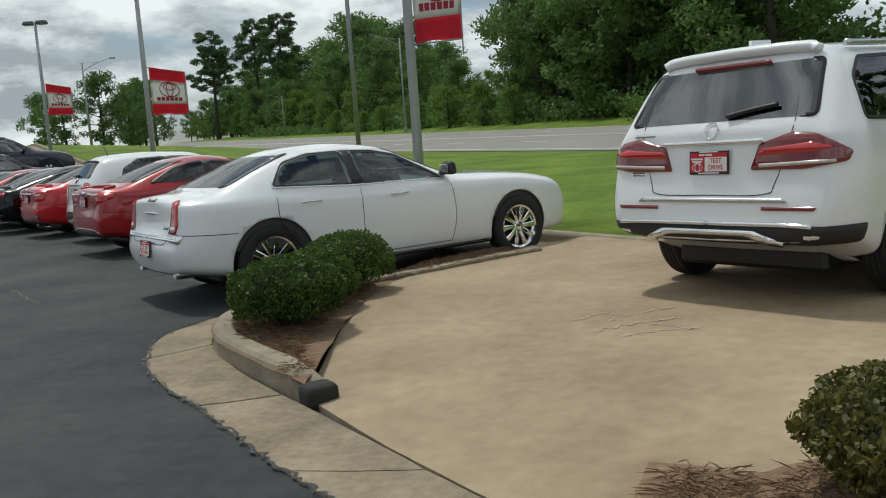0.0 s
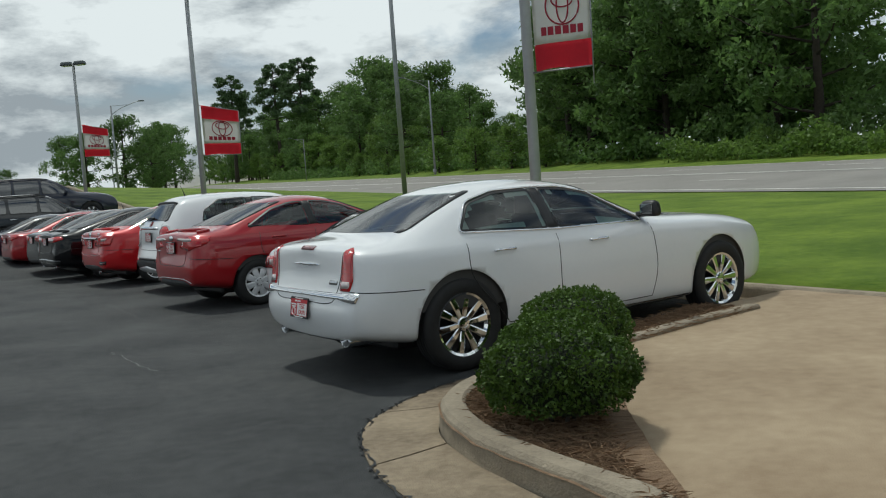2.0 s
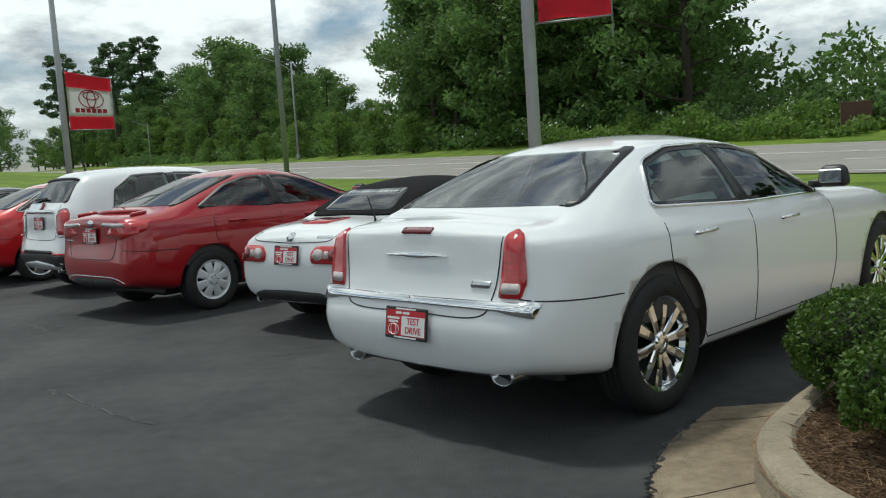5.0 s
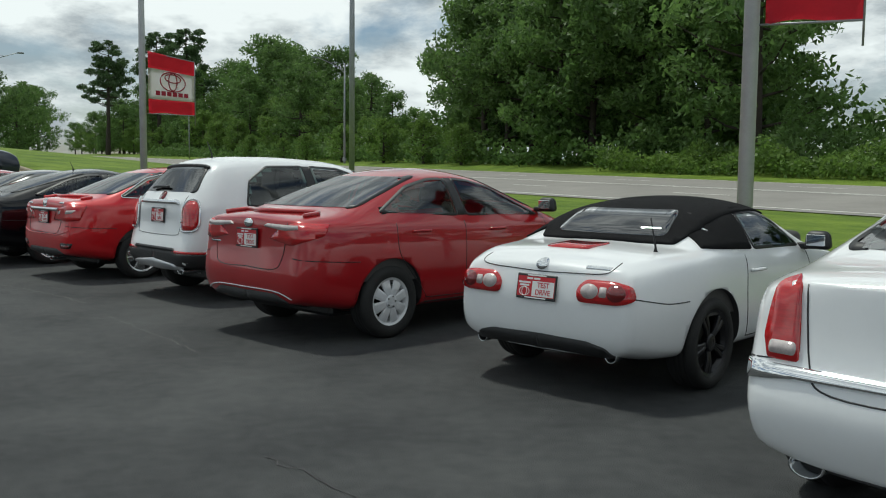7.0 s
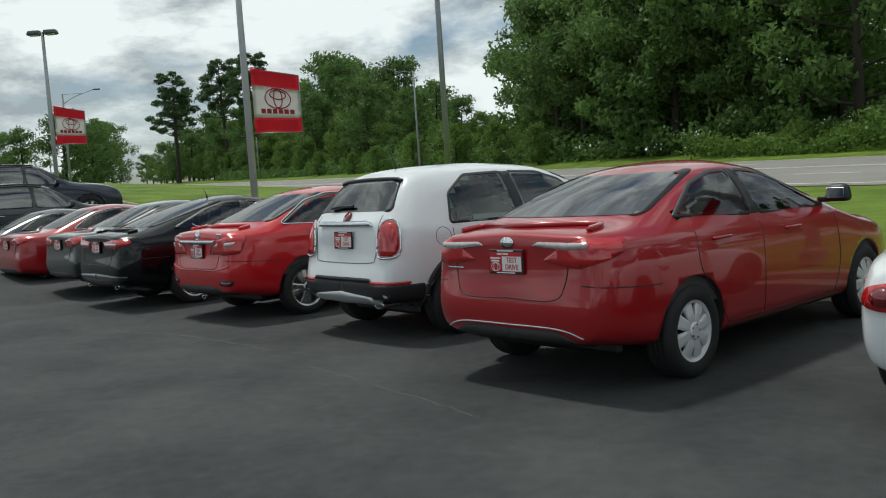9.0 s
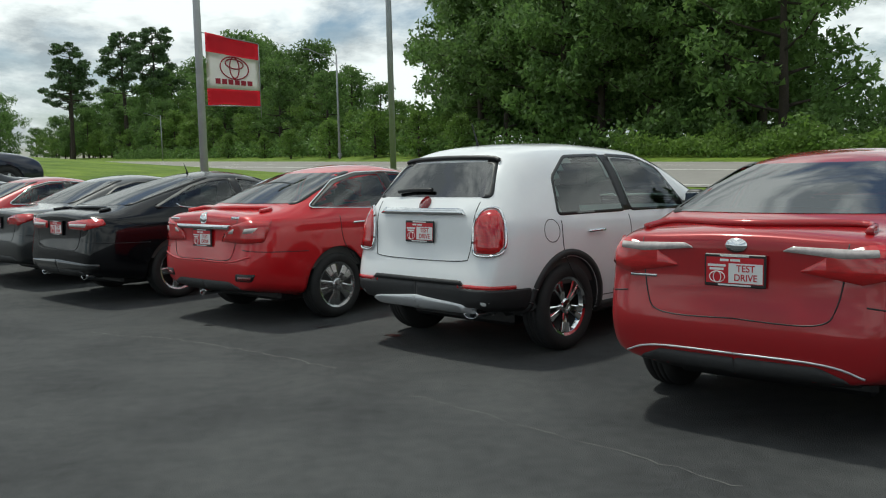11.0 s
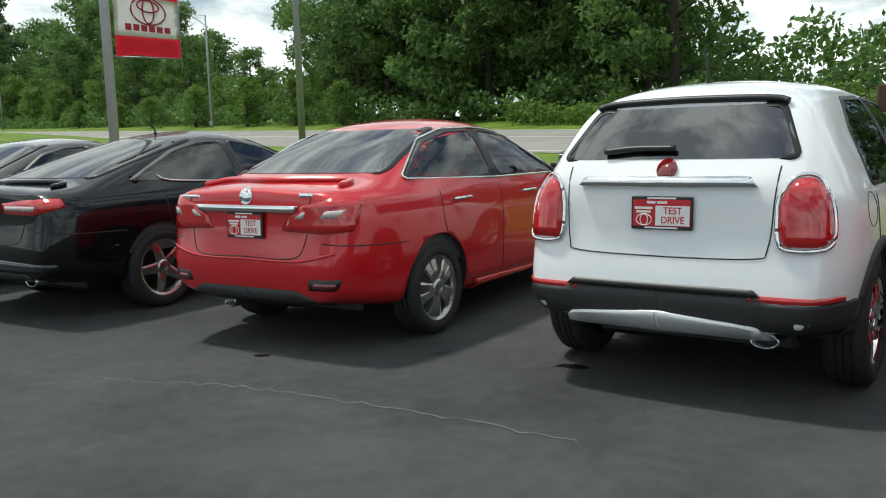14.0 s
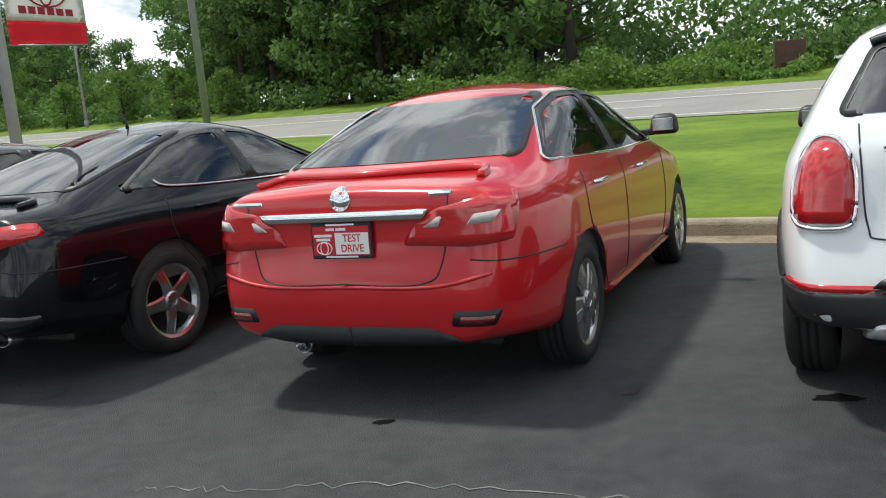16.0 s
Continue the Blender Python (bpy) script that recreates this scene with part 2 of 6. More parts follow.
def tube_data(pts, rad, sides=6, closed=False):
    """Rings along a polyline; rad is one number or one for each point."""
    pts = [Vector(p) for p in pts]
    verts, faces = [], []
    n = len(pts)
    for i, p in enumerate(pts):
        a = pts[(i - 1) % n] if closed or i else pts[0]
        b = pts[(i + 1) % n] if closed or i < n - 1 else pts[-1]
        d = (b - a).normalized()
        s = d.cross(Vector((0, 0, 1)) if abs(d.z) < 0.9 else Vector((1, 0, 0))).normalized()
        q = d.cross(s)
        r = rad[i] if isinstance(rad, (list, tuple)) else rad
        for k in range(sides):
            an = 2 * math.pi * k / sides
            verts.append(p + s * (math.cos(an) * r) + q * (math.sin(an) * r))
    for i in range(n if closed else n - 1):
        for k in range(sides):
            j = (i + 1) % n
            faces.append((i * sides + k, i * sides + (k + 1) % sides, j * sides + (k + 1) % sides, j * sides + k))
    if not closed:
        faces += [tuple(range(sides))[::-1], tuple(range((n - 1) * sides, n * sides))]
    return verts, faces


def tube(name, pts, rad, m, parent=None, sides=6, closed=False):
    v, f = tube_data(pts, rad, sides, closed)
    return mesh_ob(name, v, f, m, parent, smooth=True)


def merge(parts):
    V, F, M = [], [], []
    for v, f, k in parts:
        o = len(V)
        V += list(v)
        F += [tuple(i + o for i in q) for q in f]
        M += [k] * len(f)
    return V, F, M


def rbox(size, centre=(0, 0, 0), bevel=0.02, seg=2, top=1.0):
    """A bevelled box; top narrows its upper face."""
    bm = bmesh.new()
    bmesh.ops.create_cube(bm, size=1)
    for v in bm.verts:
        k = top if v.co.z > 0 else 1
        v.co = Vector((v.co.x * size[0] * k, v.co.y * size[1] * k, v.co.z * size[2]))
    bmesh.ops.bevel(bm, geom=bm.edges[:], offset=bevel, segments=seg, profile=0.6, affect="EDGES")
    vs = [v.co + Vector(centre) for v in bm.verts]
    fs = [tuple(v.index for v in f.verts) for f in bm.faces]
    bm.free()
    return vs, fs


def poly_grid(outline, step):
    """A flat outline cut by a grid of that step; returns a bmesh in the xy plane."""
    bm = bmesh.new()
    bm.faces.new([bm.verts.new((a, b, 0)) for a, b in outline])
    xs, ys = [p[0] for p in outline], [p[1] for p in outline]
    for lo, hi, ax in ((min(xs), max(xs), 0), (min(ys), max(ys), 1)):
        n = int((hi - lo) / step)
        for i in range(1, n + 1):
            co, no = [0, 0, 0], [0, 0, 0]
            co[ax], no[ax] = lo + (hi - lo) * i / (n + 1), 1
            bmesh.ops.bisect_plane(bm, geom=bm.verts[:] + bm.edges[:] + bm.faces[:], plane_co=co, plane_no=no, dist=1e-5)
    return bm


def smooth_line(pts, per=6, closed=False):
    """A Catmull-Rom line through the points."""
    n, out = len(pts), []
    for i in range(n if closed else n - 1):
        p = [pts[(i + k) % n] if closed else pts[min(max(i + k, 0), n - 1)] for k in (-1, 0, 1, 2)]
        for j in range(per):
            t = j / per
            out.append(tuple(0.5 * (2 * b + (c - a) * t + (2 * a - 5 * b + 4 * c - d) * t * t + (3 * b - a - 3 * c + d) * t ** 3) for a, b, c, d in zip(*p)))
    return out if closed else out + [tuple(pts[-1])]


def rounded(pts, r=0.03, n=4):
    """A closed outline with its corners rounded."""
    out, k = [], len(pts)
    for i in range(k):
        a, b, c = Vector(pts[i - 1]), Vector(pts[i]), Vector(pts[(i + 1) % k])
        u, w = (a - b), (c - b)
        q = min(r, u.length * 0.45, w.length * 0.45)
        p0, p1 = b + u.normalized() * q, b + w.normalized() * q
        for j in range(n + 1):
            t = j / n
            out.append(tuple(p0 * (1 - t) ** 2 + b * 2 * t * (1 - t) + p1 * t * t))
    return out


def inside(p, poly):
    hit, n = False, len(poly)
    for i in range(n):
        (x1, y1), (x2, y2) = poly[i], poly[i - 1]
        if (y1 > p[1]) != (y2 > p[1]) and p[0] < (x2 - x1) * (p[1] - y1) / (y2 - y1) + x1:
            hit = not hit
    return hit


def shrink(poly, d):
    """Moves an outline inwards by about d."""
    n = len(poly)
    area = sum(poly[i - 1][0] * poly[i][1] - poly[i][0] * poly[i - 1][1] for i in range(n))
    sg = 1 if area > 0 else -1
    out = []
    for i in range(n):
        t = (Vector(poly[(i + 1) % n]) - Vector(poly[i - 1])).normalized()
        out.append((poly[i][0] - t.y * d * sg, poly[i][1] + t.x * d * sg))
    return out


# ---- cars ----
from mathutils.bvhtree import BVHTree


def bake(ob):
    """The mesh of an object with its modifiers applied; the object is removed."""
    dg = bpy.context.evaluated_depsgraph_get()
    dg.update()
    me = bpy.data.meshes.new_from_object(ob.evaluated_get(dg))
    bpy.data.objects.remove(ob)
    return me


def body_cage(s):
    L, W = s["L"], s["W"]
    xs = sorted(set([0.0, 0.05, 0.16, 0.3, L - 0.3, L - 0.16, L - 0.05, L] + [round(0.3 + (L - 0.6) * i / 19, 3) for i in range(20)] + s.get("stations", [])))
    xs = [x for i, x in enumerate(xs) if not i or x in s.get("stations", ()) or min([abs(x - q) for q in s.get("stations", [99])]) > 0.05]
    ip = lambda key, x: float(np.interp(x, [p[0] for p in s[key]], [p[1] for p in s[key]]))
    rear, nose = s["rear"], s["nose"]
    rings = []
    for x in xs:
        w, zb, zs, zt, tw = W / 2 * ip("plan", x), ip("bot", x), ip("belt", x), ip("top", x), ip("tw", x)
        zs = min(zs, zt - 0.05)
        gh = zt - zs
        k = min(1, gh / 0.38)
        te = 0.78 * w * (1 - k) + tw * k
        bw = w * s.get("bwf", 0.945)
        zm = zb + 0.52 * (zs - zb)
        pts = [(0, zb), (0.78 * w, zb), (0.955 * w, zb + 0.07), (w * 0.995, zm - 0.12), (w, zm + 0.08), (0.985 * w, zs - 0.07), (bw, zs),
               (bw + (te - bw) * 0.5, zs + gh * 0.53), (te, zt - 0.055 * k - 0.012), (te * 0.6, zt - 0.008), (0, zt + 0.012)]
        ring = []
        for y, z in pts:
            fr = max(0, 1 - max(0, x - 0.05) / 0.55)
            ff = max(0, 1 - max(0, L - 0.05 - x) / 0.7)
            xx = x + fr * float(np.interp(z, [p[0] for p in rear], [p[1] for p in rear])) - ff * float(np.interp(z, [p[0] for p in nose], [p[1] for p in nose]))
            ring.append((xx, y, z))
        rings.append(ring)
    n = len(rings[0])
    verts, faces, idx = [], [], []
    for ring in rings:
        row = [len(verts) + i for i in range(n)]
        verts += ring
        left = [row[0]] + [None] * (n - 2) + [row[-1]]
        for i in range(1, n - 1):
            left[i] = len(verts)
            x, y, z = ring[i]
            verts.append((x, -y, z))
        idx.append((row, left))
    for (a, al), (b, bl) in zip(idx, idx[1:]):
        for i in range(n - 1):
            faces.append((a[i], a[i + 1], b[i + 1], b[i]))
            faces.append((al[i], bl[i], bl[i + 1], al[i + 1]))
    for (r, l), flip in ((idx[0], 0), (idx[-1], 1)):
        for i in range(n - 1):
            q = [v for v in (r[i], l[i], l[i + 1], r[i + 1])]
            q = [v for j, v in enumerate(q) if v not in q[:j]]
            faces.append(tuple(q[::-1] if flip else q))
    folds = {}
    for (a, al), (b, bl) in zip(idx, idx[1:]):
        for i, w in s.get("creases", ((2, 0.3), (6, 0.4), (8, 0.25))):
            folds[tuple(sorted((a[i], b[i])))] = folds[tuple(sorted((al[i], bl[i])))] = w
    return verts, faces, folds


def wrap_ray(s, sg, a, z):
    """A ray onto the rear end: a runs along the outline from the corner's start; negative towards the middle."""
    R, H = 0.35, s["W"] / 2
    if a <= 0:
        return Vector((-3, sg * (H - R + a), z)), Vector((1, 0, 0))
    ph = a / R
    if ph < math.pi / 2:
        d = Vector((math.cos(ph), -sg * math.sin(ph), 0))
        return Vector((R, sg * (H - R), z)) - d * 3, d
    return Vector((R + a - R * math.pi / 2, sg * 4, z)), Vector((0, -sg, 0))


def caster(s, kind, sg):
    if kind == "wrap":
        return lambda a, b: wrap_ray(s, sg, a, b)
    if kind == "side":
        return lambda a, b: (Vector((a, sg * 4, b)), Vector((0, -sg, 0)))
    if kind == "rear":
        return lambda a, b: (Vector((-4, -a, b)), Vector((1, 0, 0)))
    if kind == "front":
        return lambda a, b: (Vector((s["L"] + 4, a, b)), Vector((-1, 0, 0)))
    return lambda a, b: (Vector((a, b, 4)), Vector((0, 0, -1)))


def on_body(bvh, ray, off):
    o, d = ray
    p, nrm, _, _ = bvh.ray_cast(o, d)
    if p is None:
        p, nrm, _, _ = bvh.find_nearest(o + d * 3)
    if nrm.dot(d) > 0:
        nrm = -nrm
    return p + nrm * off


def patch(name, bvh, cast, outline, m, parent, off=0.005, thick=0.012, step=0.06, label=""):
    bm = poly_grid(outline, step)
    for v in bm.verts:
        v.co = on_body(bvh, cast(v.co.x, v.co.y), off)
    bmesh.ops.triangulate(bm, faces=[f for f in bm.faces if len(f.verts) > 4])
    top = bm.faces[:]
    if thick:
        bmesh.ops.recalc_face_normals(bm, faces=top)
        mid = sum((v.co for v in bm.verts), Vector()) / len(bm.verts)
        o, d = cast(*[sum(c) / len(outline) for c in zip(*outline)])
        rim = [e for e in bm.edges if e.is_boundary]
        ex = bmesh.ops.extrude_edge_only(bm, edges=rim)
        for v in ex["geom"]:
            if isinstance(v, bmesh.types.BMVert):
                q, nr, _, _ = bvh.find_nearest(v.co)
                v.co = v.co + (q - v.co).normalized() * thick if (q - v.co).length > 1e-4 else v.co + d * thick
    ob = from_bm(name, bm, m, parent)
    if label:
        tagged(ob, label)
    return ob


def band(name, bvh, cast, outline, width, m, parent, off=0.008):
    """A flat frame along an outline, on the body."""
    inner = shrink(outline, width)
    V, F, n = [], [], len(outline)
    for a, b in zip(outline, inner):
        V += [on_body(bvh, cast(*a), off), on_body(bvh, cast(*b), off), on_body(bvh, cast(*a), -0.004)]
    for i in range(n):
        j = (i + 1) % n
        F += [(3 * i, 3 * j, 3 * j + 1, 3 * i + 1), (3 * i, 3 * i + 2, 3 * j + 2, 3 * j)]
    return mesh_ob(name, V, F, m, parent, smooth=True)


def seam(name, bvh, cast, line, m, parent, rad=0.004, off=0.0, per=6):
    pts = [on_body(bvh, cast(*p), off) for p in (smooth_line(line, per) if per else line)]
    return tube(name, pts, rad, m, parent, 5)


def lathe(profile, seg=36):
    V, F, n = [], [], len(profile)
    for k in range(seg):
        a = 2 * math.pi * k / seg
        V += [(r * math.cos(a), y, r * math.sin(a)) for r, y in profile]
    for k in range(seg):
        for i in range(n - 1):
            j = (k + 1) % seg
            F.append((k * n + i, k * n + i + 1, j * n + i + 1, j * n + i))
    return V, F


def spoke(r0, r1, w0, w1, y0, y1, ang, t=0.02):
    """One tapered spoke from the hub to the rim; the outer face is towards -y."""
    V = []
    for r, w, y in ((r0, w0, y0), ((r0 + r1) / 2, (w0 + w1) / 2 * 0.92, (y0 + y1) / 2 - 0.006), (r1, w1, y1)):
        for x, dy in ((-w, 0.006), (-w * 0.6, 0), (w * 0.6, 0), (w, 0.006), (w, t), (-w, t)):
            px, pz = r, x
            V.append((px * math.cos(ang) - pz * math.sin(ang), y + dy, px * math.sin(ang) + pz * math.cos(ang)))
    F = [(6 * k + i, 6 * k + (i + 1) % 6, 6 * k + 6 + (i + 1) % 6, 6 * k + 6 + i) for k in range(2) for i in range(6)]
    return V, F


WHEELS = {}


def wheel_meshes(s):
    """Meshes of tyre and rim, the outer side towards -y."""
    r, rr, style = s["r"], s["rim"], s["style"]
    key = (r, rr, style)
    if key in WHEELS:
        return WHEELS[key]
    h = 0.105
    pr = [(rr - 0.005, -h + 0.02), (rr + 0.012, -h + 0.003), (rr + (r - rr) * 0.55, -h - 0.004), (r - 0.022, -h + 0.006), (r - 0.004, -h + 0.026), (r, -h + 0.045)]
    for g in (-0.035, 0.0, 0.035):
        pr += [(r, g - 0.006), (r - 0.008, g - 0.004), (r - 0.008, g + 0.004), (r, g + 0.006)]
    pr += [(r, h - 0.045), (r - 0.004, h - 0.026), (r - 0.022, h - 0.006), (rr, h)]
    tv, tf = lathe(pr, 40)
    n, w0, w1, twin, mm, dish = {"ten": (10, 0.022, 0.034, 0, CHROME, 0.02), "five": (5, 0.05, 0.036, 0, ALLOY, 0.015), "cap": (8, 0.036, 0.05, 0, HUBCAP, 0.0),
                                 "petal": (5, 0.018, 0.03, 0.16, CHROME, 0.02), "turbine": (5, 0.03, 0.045, 0.2, ALLOY, 0.0), "black": (5, 0.014, 0.02, 0.13, DARKALLOY, 0.02),
                                 "plain": (7, 0.03, 0.035, 0, ALLOY, 0.02)}[style]
    parts = [(*lathe([(rr - 0.03, h - 0.02), (rr - 0.035, -h + 0.05), (rr - 0.018, -h + 0.022), (rr + 0.002, -h + 0.012), (rr + 0.008, -h + 0.018)], 40), 0),
             (*lathe([(0.0, 0.0), (rr - 0.03, 0.01)], 40), 1)]
    for k in range(n):
        for tw in ((-twin, twin) if twin else (0,)):
            parts.append((*spoke(0.045, rr - 0.02, w0, w1, -h + 0.012 + dish, -h + 0.022, 2 * math.pi * k / n + tw + 0.1), 0))
        if style == "turbine":
            parts.append((*spoke(0.05, rr - 0.03, 0.022, 0.06, -h + 0.026, -h + 0.034, 2 * math.pi * k / n + math.pi / n + 0.1), 1))
    parts.append((*lathe([(0.062, -h + 0.05 + dish), (0.06, -h + 0.008 + dish), (0.05, -h + 0.0 + dish), (0.028, -h - 0.002 + dish), (0.026, -h + 0.002 + dish), (0.0, -h + dish)], 24), 0))
    for k in range(5):
        a = 2 * math.pi * (k + 0.5) / 5
        v, f = lathe([(0.009, -h + dish + 0.004), (0.008, -h + dish - 0.001), (0, -h + dish - 0.001)], 8)
        parts.append(([(x + 0.044 * math.cos(a), y, z + 0.044 * math.sin(a)) for x, y, z in v], f, 1))
    rv, rf, rm = merge(parts)
    a = mesh_ob("tyre", tv, tf, RUBBER, smooth=True)
    b = mesh_ob("rim", rv, rf, [mm, TRIM], fmat=rm)
    WHEELS[key] = (a.data, b.data)
    bpy.data.objects.remove(a), bpy.data.objects.remove(b)
    return WHEELS[key]


def text_mesh(txt, size, extrude=0.0006):
    cu = bpy.data.curves.new("lettering", "FONT")
    cu.body, cu.size, cu.extrude, cu.align_x, cu.align_y, cu.offset = txt, size, extrude, "CENTER", "CENTER", 0.0006
    me = bake(new("lettering", cu))
    out = ([tuple(v.co) for v in me.vertices], [tuple(p.vertices) for p in me.polygons])
    bpy.data.meshes.remove(me)
    return out


def plate_mesh():
    """Dealer plate in a black frame, facing -x; the words stand on the white half, the rest are bars."""
    face = lambda v: [(-z, -x, y) for x, y, z in v]      # drawing plane to the plate's plane
    parts = [(*rbox((0.012, 0.318, 0.165), bevel=0.005, seg=1), 0)]

    def card(x0, x1, y0, y1, d, k):
        parts.append((face([(x0, y0, d), (x1, y0, d), (x1, y1, d), (x0, y1, d)]), [(0, 1, 2, 3)], k))
    card(-0.148, 0.148, -0.066, 0.066, 0.0068, 2)
    card(-0.03, 0.144, -0.062, 0.036, 0.0074, 1)
    for x0, x1, y0, y1 in ((-0.075, -0.03, 0.046, 0.058), (-0.022, 0.03, 0.046, 0.058), (-0.14, -0.045, 0.018, 0.03), (-0.13, -0.055, 0.0, 0.012)):
        card(x0, x1, y0, y1, 0.0076, 1)
    for a, b in ((0.04, 0.028), (0.02, 0.028)):
        v, f = tube_data([(a * math.cos(t) - 0.09, b * math.sin(t) - 0.034, 0.0074) for t in [2 * math.pi * i / 20 for i in range(20)]], 0.0025, 4, True)
        parts.append((face(v), f, 1))
    for w, y in (("TEST", 0.01), ("DRIVE", -0.036)):
        v, f = text_mesh(w, 0.048)
        parts.append((face([(x * 0.92 + 0.058, q + y, z + 0.008) for x, q, z in v]), f, 2))
    for x0, x1, y in ((-0.075, 0.075, 0.073), (-0.085, 0.085, -0.073)):
        card(x0, x1, y - 0.004, y + 0.004, 0.0066, 1)
    V, F, M = merge(parts)
    ob = mesh_ob("plate", V, F, [TRIM, PLATE_W, PLATE_R], fmat=M)
    me = ob.data
    bpy.data.objects.remove(ob)
    return me


PLATE = plate_mesh()
SEATS = {}


def seat_mesh(w):
    if w not in SEATS:
        parts = [(*rbox((0.5, w, 0.2), (0, 0, 0.3), 0.06, 3), 0)]
        v, f = rbox((0.16, w, 0.62 if w < 0.8 else 0.5), (0, 0, 0), 0.06, 3, 0.88)
        parts.append(([(x - 0.3 - z * 0.3, y, z + (0.66 if w < 0.8 else 0.56)) for x, y, z in v], f, 0))
        for y in ((0,) if w < 0.8 else ()):
            v, f = rbox((0.1, 0.27, 0.19), (-0.42, y, 1.06), 0.045, 3, 0.85)
            parts.append((v, f, 0))
        V, F, M = merge(parts)
        ob = mesh_ob("seat", V, F, SEAT, smooth=True)
        SEATS[w] = ob.data
        bpy.data.objects.remove(ob)
    return SEATS[w]


def child(name, data, parent, m=Matrix()):
    ob = new(name, data)
    ob.parent = parent
    ob.matrix_basis = m
    return ob


def car(s, place, label, category="car", z0=0.0):
    """place: x, y of the rear bumper's middle and the heading in degrees."""
    root = new(s["name"])
    root.empty_display_size = 0.3
    tagged(root, label, category, "parked cars")
    L, W, ax, r = s["L"], s["W"], s["ro"], s["r"]
    V, F, folds = body_cage(s)
    cage = mesh_ob("cage", V, F, [s["paint"], TRIM], smooth=True)
    fold = cage.data.attributes.new("crease_edge", "FLOAT", "EDGE")
    for e in cage.data.edges:
        fold.data[e.index].value = folds.get(tuple(sorted(e.vertices)), 0.0)
    md = cage.modifiers.new("sub", "SUBSURF")
    md.levels = md.render_levels = 2
    me = bake(cage)
    bm = bmesh.new()
    bm.from_mesh(me)
    bmesh.ops.recalc_face_normals(bm, faces=bm.faces)
    bm.to_mesh(me)
    bvh = BVHTree.FromBMesh(bm)
    body = new("body", me)
    cutters = []
    for x in (ax, ax + s["wb"]):
        for sg in (-1, 1):
            v, f = lathe([(0, -0.16), (r + s.get("gap", 0.045), -0.16), (r + s.get("gap", 0.045), 0.16), (0, 0.16)], 48)
            c = mesh_ob("arch", [(a, b, c) for a, b, c in v], f, [s["paint"], TRIM], fmat=[1] * len(f))
            c.matrix_basis = pose(x, sg * (W / 2 - 0.09), r + 0.01)
            cb = bmesh.new()
            cb.from_mesh(c.data)
            bmesh.ops.remove_doubles(cb, verts=cb.verts, dist=1e-4)
            bmesh.ops.recalc_face_normals(cb, faces=cb.faces)
            cb.to_mesh(c.data)
            cb.free()
            bo = body.modifiers.new("cut", "BOOLEAN")
            bo.operation, bo.object, bo.solver = "DIFFERENCE", c, "EXACT"
            cutters.append(c)
    me2 = bake(body)
    for c in cutters:
        bpy.data.objects.remove(c)
    panes = []
    for kind, o in s["windows"]:
        o = rounded(o, 0.05)
        for sg in ((-1, 1) if kind == "side" else (1,)):
            panes.append((kind, sg, o))

    def cut(bmx, gap):
        dead = []
        for fc in bmx.faces:
            c, nn = fc.calc_center_median(), fc.normal
            for kind, sg, o in panes:
                if kind == "side" and c.y * sg > 0.2 and inside((c.x, c.z), shrink(o, gap)):
                    dead.append(fc)
                elif kind == "rear" and c.x < L * 0.5 and abs(nn.x) + nn.z > 0.25 and c.z > 0.6 and inside((-c.y, c.z), shrink(o, gap)):
                    dead.append(fc)
                elif kind == "front" and c.x > L * 0.5 and c.z > 0.7 and inside((c.y, c.z), shrink(o, gap)):
                    dead.append(fc)
                else:
                    continue
                break
        bmesh.ops.delete(bmx, geom=dead, context="FACES")

    b2 = bmesh.new()
    b2.from_mesh(me2)
    cut(b2, 0.035)
    b2.to_mesh(me2)
    b2.free()
    me2.name = "body"
    me2.polygons.foreach_set("use_smooth", [True] * len(me2.polygons))
    body = new("body", me2)
    body.parent = root
    # dark lining inside the shell
    for v in bm.verts:
        v.co -= v.normal * 0.035
    cut(bm, -0.01)
    bmesh.ops.delete(bm, geom=[f for f in bm.faces if f.calc_center_median().z < r * 2 + 0.0 and True and f.calc_center_median().z < 0.5], context="FACES")
    lme = bpy.data.meshes.new("lining")
    bm.to_mesh(lme)
    bm.free()
    lme.materials.clear()
    lme.materials.append(INTERIOR)
    child("lining", lme, root)
    mesh_ob("cabin_floor", [(0.3, -W * 0.4, 0.5), (L - 0.6, -W * 0.4, 0.5), (L - 0.6, W * 0.4, 0.5), (0.3, W * 0.4, 0.5)], [(0, 1, 2, 3)], INTERIOR, root)
    rear_k, front_k = 0, 0
    for kind, sg, o in panes:
        cast = caster(s, kind, sg)
        gm = s.get("glass", GLASS) if kind != "rear" else s.get("rglass", s.get("glass", GLASS))
        patch("window", bvh, cast, shrink(o, 0.005), gm, root, 0.003, 0, 0.08)
        band("window_surround", bvh, cast, shrink(o, -0.004), 0.026 if kind != "side" else 0.022, TRIM, root, 0.006)
        if kind == "side" and s.get("chrome") and "dlo_line" not in s:
            tube("window_trim", [on_body(bvh, cast(*p), 0.007) for p in shrink(o, -0.008)], 0.008, CHROME, root, 5, True)
    if s.get("chrome") and "dlo_line" in s:
        for sg in (-1, 1):
            cast = caster(s, "side", sg)
            tube("window_trim", [on_body(bvh, cast(*p), 0.007) for p in shrink(rounded(s["dlo_line"], 0.05), -0.008)], 0.009, CHROME, root, 5, True)
    # seats and wheel at the driver's place
    fx = s.get("seat", ax + s["wb"] * 0.5)
    k = s.get("seat_z", 0.18)
    for y in (-0.38, 0.38):
        child("seat", seat_mesh(0.48), root, pose(fx, y, k))
